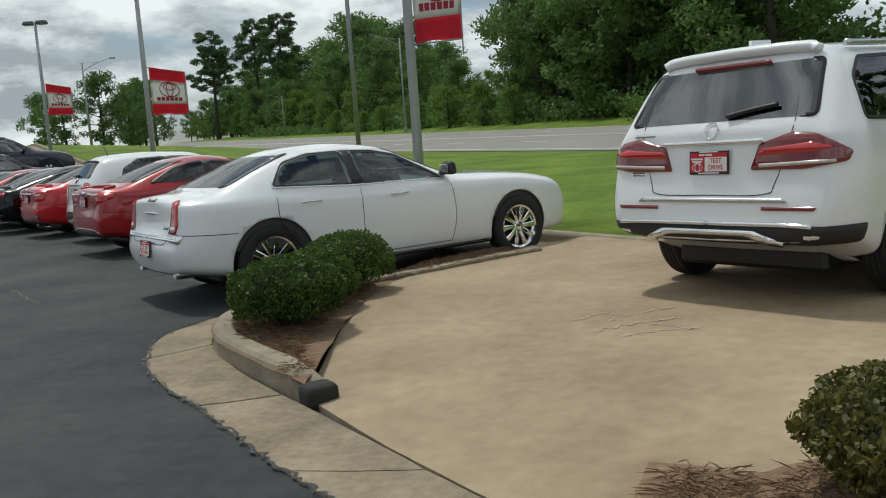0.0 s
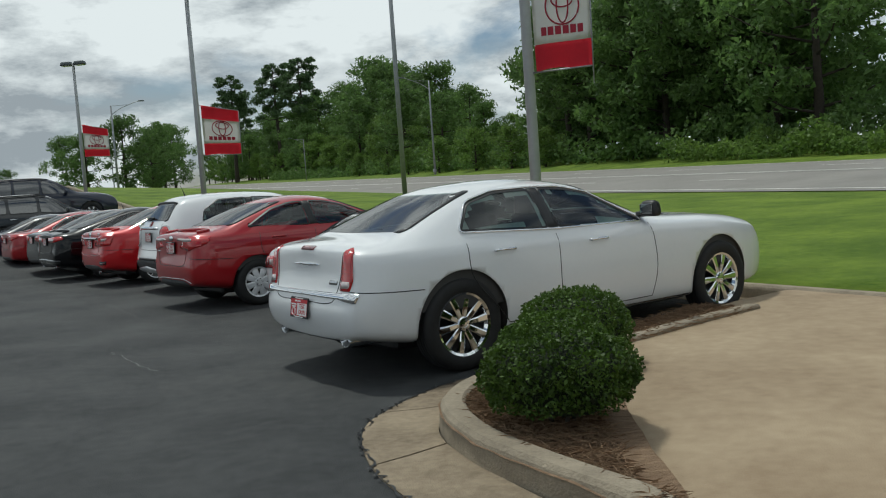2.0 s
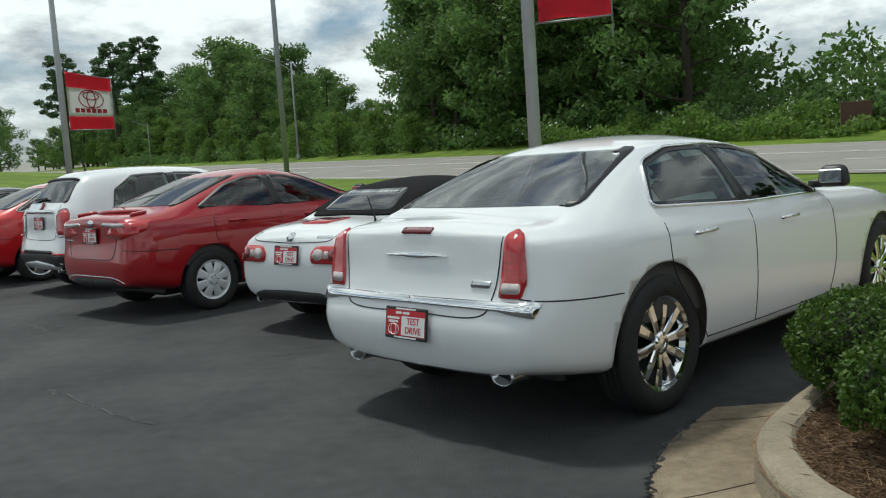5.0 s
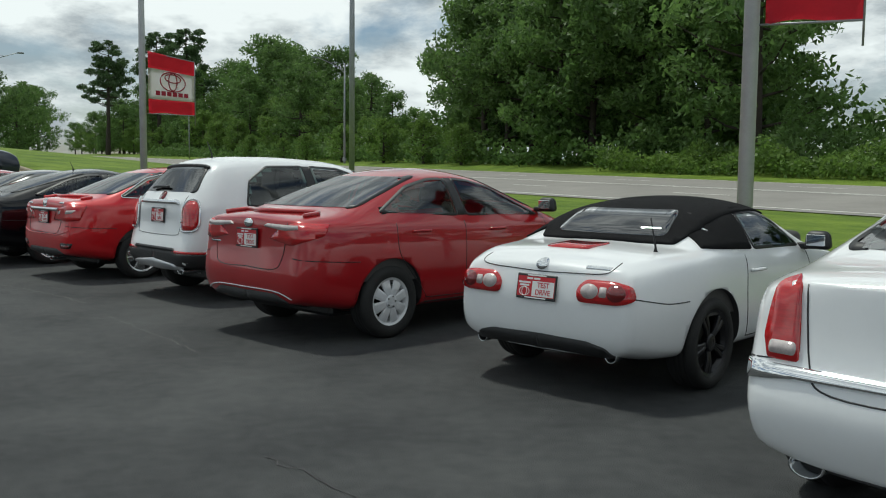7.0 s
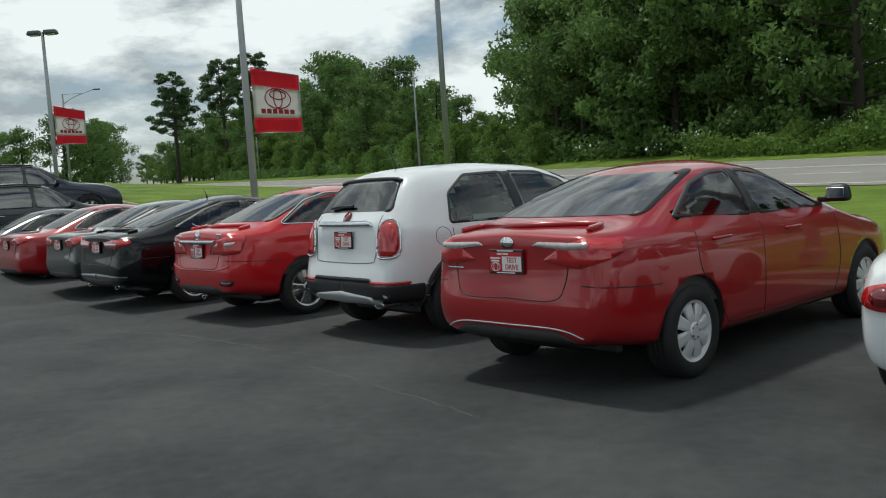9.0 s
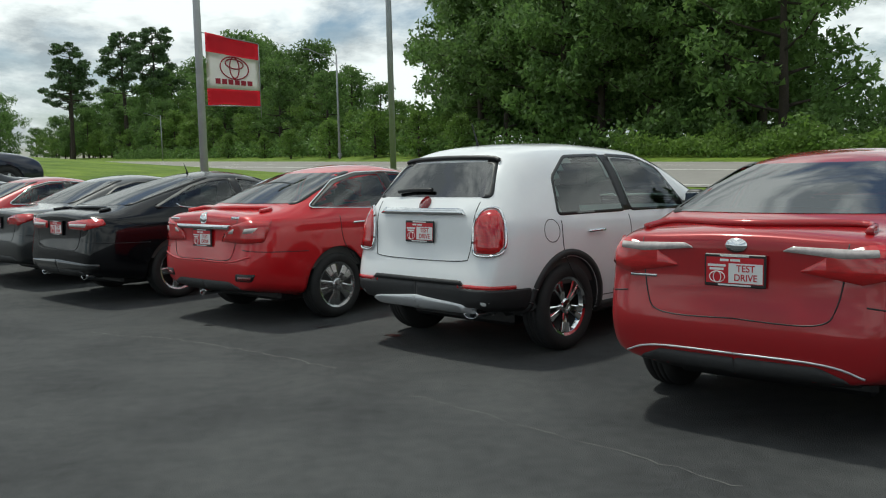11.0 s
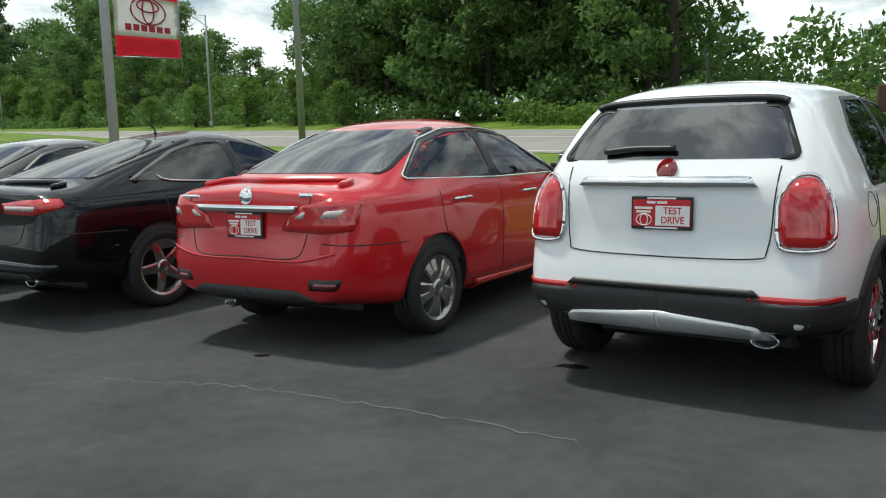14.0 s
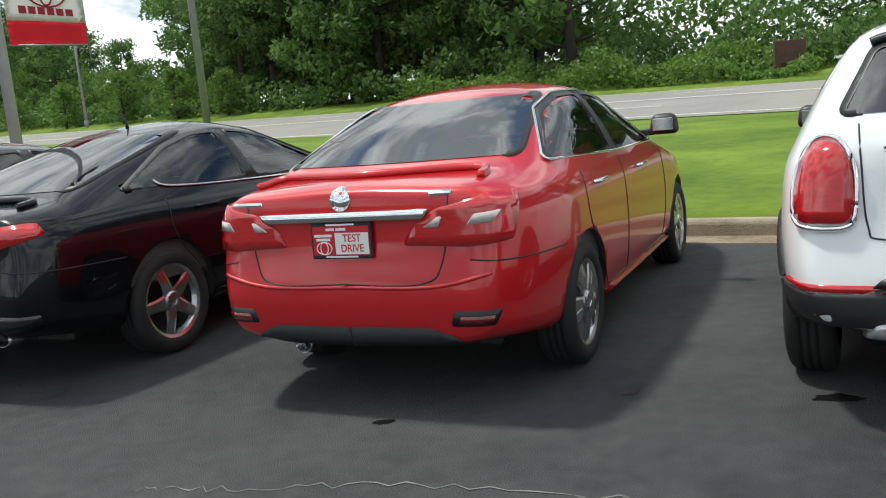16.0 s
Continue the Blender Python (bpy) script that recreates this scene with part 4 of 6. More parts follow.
def tree_template(name, h, spread, seed, m, count, leaf, crown_from=0.22, kind="broad", label="", category="tree"):
    """Tapered trunk, limbs and a crown of leaf clumps; its foot at the origin."""
    rnd = random.Random(seed)
    root = new(name)
    tagged(root, label, category, "trees along the road")
    lean = Vector((rnd.uniform(-0.04, 0.04), rnd.uniform(-0.04, 0.04), 0))
    axis = [Vector((0, 0, -0.4))] + [Vector((lean.x * z + 0.15 * noise.noise(Vector((z * 0.3, seed, 0))), lean.y * z, z)) for z in np.linspace(0.3, h * 0.93, 7)]
    r0 = 0.016 * h + 0.06
    parts = [(*tube_data(axis, [r0 * (1.25 - 1.15 * i / 7) for i in range(8)], 8), 0)]
    clumps = []
    nl = {"broad": 26, "cone": 17, "pine": 34}[kind]
    for i in range(nl):
        t = crown_from + (1 - crown_from) * (i + rnd.random()) / nl
        base = Vector((lean.x * h * t, lean.y * h * t, h * t * 0.93))
        if kind == "broad":
            reach = spread * math.sin(math.pi * min(1, 0.22 + 0.72 * (t - crown_from) / (1 - crown_from))) * rnd.uniform(0.55, 1.08)
            rise = reach * rnd.uniform(0.1, 0.5)
            cr = spread * rnd.uniform(0.26, 0.42)
        elif kind == "cone":
            reach = spread * (1.05 - (t - crown_from) / (1 - crown_from)) * rnd.uniform(0.6, 1)
            rise, cr = reach * 0.1, spread * (0.5 - 0.33 * t)
        else:
            reach = spread * rnd.uniform(0.3, 1.0) * (1.1 - 0.6 * (t - crown_from) / (1 - crown_from))
            rise, cr = reach * rnd.uniform(0.05, 0.45), spread * rnd.uniform(0.2, 0.36)
        a = i * 2.4 + rnd.uniform(-0.5, 0.5)
        tip = base + Vector((math.cos(a) * reach, math.sin(a) * reach, rise))
        tip.z = min(tip.z, h - cr * 0.5)
        mid = base.lerp(tip, 0.5) + Vector((0, 0, -0.08 * reach))
        parts.append((*tube_data([base, mid, tip], [r0 * 0.36 * (1.1 - t * 0.6), r0 * 0.22 * (1.1 - t * 0.6), 0.02], 5), 0))
        clumps.append((tip, cr))
        if kind != "pine":
            clumps.append((base.lerp(tip, 0.55), cr * 0.85))
    V, F, _ = merge(parts)
    mesh_ob("trunk", V, F, BARK, root, smooth=True)
    cs = []
    tot = sum(c[1] ** 2 for c in clumps)
    for p, cr in clumps:
        sq = 0.55 if kind == "pine" else 0.8
        for _ in range(int(count * cr * cr / tot)):
            d = Vector((rnd.gauss(0, 1), rnd.gauss(0, 1), rnd.gauss(0, 1))).normalized()
            k = cr * (rnd.random() ** 0.4) * (0.8 + 0.5 * noise.noise(d * 1.8 + p))
            cs.append(p + Vector((d.x * k, d.y * k, d.z * k * sq)))
    V, F = leaf_cards(cs, leaf, rnd, 0.3, True)
    mesh_ob("leaves", V, F, m, root)
    return root


TREES = {
    "a": tree_template("tree", 16, 5.2, 11, LEAF, 6600, 0.45, 0.1, label="tall broadleaf tree in full dark green summer leaf"),
    "b": tree_template("tree", 15, 4.6, 23, LEAF, 6000, 0.43, 0.06, label="dense deciduous tree with dark shaded foliage"),
    "c": tree_template("tree", 9, 3.6, 37, LEAF_LIGHT, 5200, 0.34, 0.05, label="young tree with lighter yellow-green leaves"),
    "p": tree_template("pine_tree", 20, 4.2, 41, LEAF_PINE, 7000, 0.4, 0.5, "pine", "tall pine with an open crown of needle tufts"),
    "e": tree_template("cedar_tree", 8, 2.3, 53, LEAF, 4200, 0.3, 0.06, "cone", "pointed evergreen cedar beside the road"),
    "g": tree_template("shrub_tree", 4.5, 2.1, 61, LEAF_LIGHT, 2600, 0.26, 0.06, label="low bushy tree at the wood's edge"),
}
USED = set()


def plant(key, n, s, scale=1.0, turn=0.0, sink=0.0):
    """A tree at a place across and along the road."""
    q = road_point(n, s)
    z = far_z(s) + 0.4 + (0.5 if n > 46 else 0) - sink
    ob = TREES[key]
    m = pose(q.x, q.y, z, 0, 0, turn)
    if key in USED:
        ob = copy_thing(TREES[key], m)
    USED.add(key)
    ob.matrix_basis = m @ Matrix.Diagonal((scale, scale, scale, 1))
    return ob


rnd = random.Random(77)
# dark wood opposite the lot: tall, close to the road
for n, k in ((46, 1.0), (54, 1.2), (63, 1.35)):
    s = 8 + 0.875 * (n + 1.2)
    while s < 8 + 1.65 * (n + 1.2):
        plant(rnd.choice("aab"), n + rnd.uniform(-1.5, 1.5), s + rnd.uniform(-1.2, 1.2), k * rnd.uniform(0.95, 1.2), rnd.uniform(0, 360))
        s += 4.4 if n < 50 else 6.0
# the road's far edge to the left
for n, k in ((46, 0.9), (56, 1.25), (68, 1.45)):
    s = 8 + 1.76 * (n + 1.2)
    while s < 430:
        past = s - (14.9 + 1.973 * n)          # the low stretch beside the dark wood ends here
        grow = 0.58 if past < 6 else min(1.15, 0.7 + past * 0.015)
        plant(rnd.choice("acbccac"), n + rnd.uniform(-2, 2), s + rnd.uniform(-2.5, 2.5), k * rnd.uniform(0.75, 1.15) * grow, rnd.uniform(0, 360))
        s += (7.5 if n < 50 else 10.0) if s < 200 else 16.0
for n, s, k in ((49, 225, 1.65), (47, 250, 1.75), (41, 300, 1.9), (45, 330, 1.8)):
    plant("p", n, s, k, rnd.uniform(0, 360), 1.0)
# trees on the lot's side of the road, far down
for n, s, k, key in ((3.5, 172, 1.0, "a"), (-3, 178, 0.9, "b"), (9, 190, 0.9, "a"), (-18, 190, 0.5, "b"), (-30, 230, 0.6, "a"), (-44, 250, 0.6, "b"), (12, 240, 0.95, "b"), (-60, 260, 0.65, "a"), (14, 262, 1.3, "a"), (18, 300, 1.5, "b"), (-8, 215, 0.95, "a"), (24, 340, 1.6, "a")):
    plant(key, n, s, k, rnd.uniform(0, 360), 1.6)
# thinner wood to the right
for n, s, k, key in ((66, 36, 1.0, "b"), (72, 30, 1.1, "a"), (80, 22, 1.1, "b"), (78, 12, 1.0, "a"), (70, 5, 0.9, "b"), (84, 2, 1.2, "a"), (74, -8, 1.0, "a"), (70, -20, 1.1, "b"), (70, -34, 1.1, "a"),
                     (52, 28.5, 0.85, "c"), (53, 26, 1.0, "e"), (55, 24, 1.15, "e"), (57, 15, 1.15, "e"), (56, 12, 1.2, "e"), (58, 9, 1.25, "e"), (60, 5, 1.2, "e"), (95, 18, 1.3, "p"), (100, 28, 1.3, "p"), (90, 8, 1.3, "p"), (88, 40, 1.2, "b")):
    plant(key, n, s, k * (1.3 if n > 62 else 1.1), rnd.uniform(0, 360))
for s, n, k in ((27, 43, 0.5), (22.5, 44, 0.75), (21, 44.5, 0.6)):
    plant("g", n, s, k, rnd.uniform(0, 360))
for s in (80, 88, 97, 108, 120, 133, 150):
    plant("g", 40.5 + rnd.uniform(-0.5, 1), s, rnd.uniform(0.7, 1.2), rnd.uniform(0, 360))


def undergrowth(name, n0, n1, s0, s1, count, h, m, leaf, seed, label):
    rnd = random.Random(seed)
    cs = []
    while len(cs) < count:
        n, s = rnd.uniform(n0, n1), rnd.uniform(s0, s1)
        k = max(0.15, 0.55 + 0.9 * noise.noise(Vector((s * 0.22, n * 0.3, seed))) + 0.4 * noise.noise(Vector((s * 0.8, n, seed))))
        q = road_point(n, s)
        z = far_z(s) + 0.5 * (n - 37.5) / 4.5
        cs.append(Vector((q.x, q.y, z + h * k * rnd.random() ** 0.6)))
    V, F = leaf_cards(cs, leaf, rnd)
    return tagged(mesh_ob(name, V, F, m), label, "undergrowth", kind="stuff")


undergrowth("undergrowth", 39, 43, 32, 58, 12000, 1.9, LEAF_LIGHT, 0.26, 3, "bright green creeping vines along the wood's edge")
undergrowth("undergrowth", 41, 46, 56, 240, 22000, 2.6, LEAF, 0.42, 9, "dark brush under the trees across the road")
undergrowth("undergrowth", 42, 47, 30, 60, 9000, 3.2, LEAF, 0.36, 6, "shaded brush under the dark trees")
undergrowth("undergrowth", 60, 66, 40, 130, 9000, 5.5, LEAF, 0.6, 15, "deep shaded brush inside the wood")
undergrowth("undergrowth", 47, 60, -10, 36, 9000, 0.7, LEAF_LIGHT, 0.3, 12, "tall wild grass beyond the road")


# ---- poles and banners ----
def ring_pts(cx, cy, a, b, n=28):
    return [(cx + a * math.cos(2 * math.pi * i / n), cy + b * math.sin(2 * math.pi * i / n)) for i in range(n)]


def banner(root, way, z0, z1, w, drop, r, back=False):
    """Red and white banner between two arms beside the pole; way is the direction it hangs out to."""
    d = Vector((way[0], way[1], 0)).normalized()
    nrm = Vector((d.y, -d.x, 0))
    sway = lambda a, b: 0.035 * math.sin(3.2 * a / w + 2 * b) + 0.02 * math.sin(7 * a / w)

    def at(a, b, off=0.0):
        t = (b - z0) / (z1 - z0)
        zz = b - drop * (a / w) * t + (0.0 if t > 0.1 else 0.03 * math.sin(5 * a / w))
        return d * (a + r + 0.06) + nrm * (sway(a, t) + off) + Vector((0, 0, zz))
    N, M = 12, 18
    cuts = [z0 + (z1 - z0) * t for t in (0, 0.24, 0.74, 1)]
    for i, m in enumerate((FLAG_R, FLAG_W, FLAG_R)):
        bm = bmesh.new()
        rowsv = [[bm.verts.new(at(w * a / N, cuts[i] + (cuts[i + 1] - cuts[i]) * b / 6)) for a in range(N + 1)] for b in range(7)]
        for b in range(6):
            for a in range(N):
                bm.faces.new((rowsv[b][a], rowsv[b][a + 1], rowsv[b + 1][a + 1], rowsv[b + 1][a]))
        g = bmesh.ops.solidify(bm, geom=bm.faces[:], thickness=0.004)
        from_bm("panel", bm, m, root)
    hz = z1 - z0
    for side in (0.006, -0.009):
        parts = []
        for a, b, cy in ((0.27, 0.165, 0.56), (0.09, 0.155, 0.565), (0.17, 0.07, 0.62)):
            pts = [at(x, z, side) for x, z in ring_pts(w * 0.53, z0 + hz * cy, a * w, b * hz)]
            parts.append((*tube_data(pts, 0.013 * w / 1.1, 4, True), 0))
        x = w * 0.16
        for k in range(6):
            ww = w * 0.095
            for (xa, xb, za, zb) in ((x, x + ww, 0.31, 0.385),):
                parts.append(([at(xa, z0 + hz * za, side), at(xb, z0 + hz * za, side), at(xb, z0 + hz * zb, side), at(xa, z0 + hz * zb, side)], [(0, 1, 2, 3)], 0))
            x += ww * 1.28
        V, F, _ = merge(parts)
        mesh_ob("emblem", V, F, FLAG_D, root)
    for z, dz in ((z1, -drop), (z0, 0)):
        tube("arm", [Vector((0, 0, z + 0.01)), at(w, z) + Vector((0, 0, 0.01))], 0.014, STEEL, root)
    tube("rod", [at(w + 0.01, z1), at(w + 0.01, z0) - Vector((0, 0, 0.25))], 0.012, STEEL, root)


def lamp_pole(x, y, z, h, r, label, flag=None, head=True, arm=None, name="lamp_pole"):
    root = new(name)
    tagged(root, label, "pole")
    tube("shaft", [(0, 0, -0.3), (0, 0, h * 0.5), (0, 0, h)], [r * 1.08, r, r * 0.72], POLE if head or flag else STEEL, root, 16)
    mesh_ob("base", *lathe_up([(r * 1.9, -0.05), (r * 1.9, 0.22), (r * 1.7, 0.26), (r * 1.02, 0.27)]), KERB if flag or head else STEEL, root, smooth=False)
    if head:
        for sg in (-1, 1):
            v, f = rbox((0.62, 0.4, 0.2), (sg * 0.36, 0, h - 0.02), 0.07, 3, 0.8)
            mesh_ob("lamp_head", v, f, HEADM, root, smooth=True)
            mesh_ob("lens", *rbox((0.44, 0.3, 0.03), (sg * 0.38, 0, h - 0.13), 0.01, 1), LENS, root)
    if arm:
        for a in arm:
            d = Vector((math.cos(radians(a)), math.sin(radians(a)), 0))
            tube("arm", smooth_line([(0, 0, h - 0.9), tuple(d * 1.0 + Vector((0, 0, h - 0.25))), tuple(d * 2.6 + Vector((0, 0, h + 0.35)))], 4), 0.035, STEEL, root, 6)
            tube("brace", [(0, 0, h - 0.05), tuple(d * 1.5 + Vector((0, 0, h + 0.02)))], 0.02, STEEL, root, 5)
            v, f = rbox((0.62, 0.24, 0.13), (0, 0, 0), 0.05, 2, 0.8)
            rot = Matrix.Rotation(radians(a), 3, "Z")
            mesh_ob("lamp_head", [rot @ Vector(p) + d * 2.85 + Vector((0, 0, h + 0.36)) for p in v], f, HEADM, root, smooth=True)
    if flag:
        banner(root, flag[0], flag[1] - z, flag[2] - z, flag[3], flag[4], r)
    root.matrix_basis = pose(x, y, z)
    return root


def lathe_up(profile, seg=20):
    v, f = lathe(profile, seg)
    return [(a, c, b) for a, b, c in v], f


lamp_pole(-1.35, 15.93, 0.25, 9.2, 0.08, "grey lamp pole with a red and white banner", flag=((0.86, -0.5), 3.05, 4.75, 0.95, 0.12))
lamp_pole(-12.3, 29.32, lot_z(27) + 0.15, 8.0, 0.085, "grey lamp pole with a red and white dealer banner", flag=((0.97, 0.25), 2.97, 4.58, 1.15, 0.24))
lamp_pole(-25.5, 45.44, 1.9, 7.3, 0.09, "grey twin-head lamp pole with a banner beside the lot", flag=((0.97, 0.25), 4.3, 6.0, 1.25, 0.3))
lamp_pole(-8.11, 42.96, 0.75, 12.5, 0.11, "plain tall galvanised pole near the road edge", head=False, arm=(25,))
for x, y, z, h, a in ((-13.1, 90.5, 3.0, 9.2, 205), (-43.5, 83.2, 2.4, 9.2, 25), (-52, 178, 4.2, 9.0, 205), (-90, 170, 4.2, 9.0, 25)):
    lamp_pole(x, y, z, h, 0.1, "galvanised street lamp with a long curved arm", head=False, arm=(a,), name="street_lamp")


# ---- small things on the ground ----
def ragged(name, pts, width, z, m, label, seed, kind="structure"):
    """A thin uneven line on the asphalt."""
    rnd = random.Random(seed)
    line = smooth_line(pts, 14)
    V, F = [], []
    for i, p in enumerate(line):
        a, b = Vector(line[max(i - 1, 0)]), Vector(line[min(i + 1, len(line) - 1)])
        d = (b - a).normalized()
        j = rnd.uniform(-0.03, 0.03)
        w = width * rnd.uniform(0.15, 1.0)
        V += [(p[0] - d.y * (j - w), p[1] + d.x * (j - w), z), (p[0] - d.y * (j + w), p[1] + d.x * (j + w), z)]
    F = [(2 * i, 2 * i + 1, 2 * i + 3, 2 * i + 2) for i in range(len(line) - 1)]
    return tagged(mesh_ob(name, V, F, m), label, "crack", kind=kind)


ragged("crack", [(-10.9, 17.6), (-10.5, 17.35), (-9.87, 16.99), (-9.1, 16.3), (-8.5, 15.7)], 0.0055, 0.004, CRACK, "pale ragged crack in the asphalt", 1)
ragged("crack", [(-8.0, 14.9), (-7.2, 13.9), (-6.6, 13.1)], 0.003, 0.004, CRACK, "thin pale crack in the asphalt", 2)
ragged("crack", [(-5.6, 10.6), (-5.0, 9.9), (-4.6, 9.5)], 0.006, 0.004, OIL, "thin dark crack in the asphalt", 3)


ragged("asphalt_edge", GUT[::3], 0.013, 0.0165, OIL, "rough black asphalt edge along the gutter", 12)
SCUFF = mat("pale_scuff", (0.4, 0.36, 0.28), 0.9, var=0.2, scale=9)
for i, (x, y, dx, dy) in enumerate(((1.05, 6.45, 0.6, 0.3), (1.2, 6.3, 0.5, 0.1), (1.15, 6.75, 0.5, 0.35), (1.4, 6.6, 0.3, -0.25), (0.95, 6.8, 0.25, 0.2))):
    ragged("scuff", [(x, y), (x + dx * 0.5, y + dy * 0.5 + 0.05), (x + dx, y + dy)], 0.012, 0.1315, SCUFF, "pale scraped scuff on the tan concrete", 30 + i)


def spot(x, y, a, b, turn, seed):
    rnd = random.Random(seed)
    pts = [(a * math.cos(t) * rnd.uniform(0.55, 1.1), b * math.sin(t) * rnd.uniform(0.55, 1.1)) for t in np.linspace(0, 6.1, 14)]
    pts = smooth_line(pts, 4, True)
    ob = mesh_ob("oil_stain", [(p[0], p[1], 0) for p in pts], [tuple(range(len(pts)))], OIL)
    ob.matrix_basis = pose(x, y, 0.005, 0, 0, turn)
    tagged(ob, "small dark wet stain on the asphalt", "stain", kind="structure")


spot(-8.09, 16.89, 0.13, 0.05, -35, 4)
spot(-9.85, 17.75, 0.06, 0.03, -20, 5)
spot(-8.75, 17.45, 0.05, 0.03, 10, 6)

# beyond the road: lattice mast, signs, utility poles
def mast(x, y, z, h):
    root = new("radio_mast")
    tagged(root, "slim grey lattice radio mast behind the trees", "mast")
    parts = []
    cs = [(0.25 * math.cos(a), 0.25 * math.sin(a)) for a in (0, 2.09, 4.19)]
    for cx, cy in cs:
        parts.append((*tube_data([(cx, cy, -0.3), (cx, cy, h)], 0.04, 5), 0))
    k = 0.0
    while k < h - 0.6:
        for i in range(3):
            (ax, ay), (bx, by) = cs[i], cs[(i + 1) % 3]
            parts.append((*tube_data([(ax, ay, k), (bx, by, k + 0.6)], 0.02, 4), 0))
        k += 0.6
    V, F, _ = merge(parts)
    mesh_ob("lattice", V, F, STEEL, root)
    root.matrix_basis = pose(x, y, z)


def on_ray(n, s):
    q = road_point(n, s)
    return q.x, q.y, far_z(s) + 0.5


mast(*on_ray(90, 36), 24)
mast(*on_ray(104, 45), 24)


def sign(n, s, w, h, face, label):
    root = new("sign")
    tagged(root, label, "sign")
    mesh_ob("board", *rbox((w, 0.35, h), (0, 0, h / 2), 0.04, 2), SIGN, root)
    if face:
        pts = rounded([(-w * 0.33, h * 0.15), (w * 0.33, h * 0.15), (w * 0.33, h * 0.6), (w * 0.2, h * 0.8), (-w * 0.2, h * 0.8), (-w * 0.33, h * 0.6)], 0.12)
        mesh_ob("face", [(a, -0.19, b) for a, b in pts], [tuple(range(len(pts)))], SIGNW, root)
    x, y, z = on_ray(n, s)
    root.matrix_basis = pose(x, y, z - 0.1, 0, 0, -25)


sign(45, 25.5, 2.0, 1.9, True, "brown brick entrance sign with a white panel")
sign(41.5, 33.5, 1.5, 1.6, False, "brown wooden entrance sign beside the shrubs")


# ---- the parked cars ----
def by_wheel(s, x, y, deg):
    """Place of a car from its right rear wheel's outer face."""
    h, l = Vector((math.cos(radians(deg)), math.sin(radians(deg)))), Vector((-math.sin(radians(deg)), math.cos(radians(deg))))
    p = Vector((x, y)) - h * s["ro"] + l * (s["W"] / 2 - 0.02)
    return (p.x, p.y, deg)


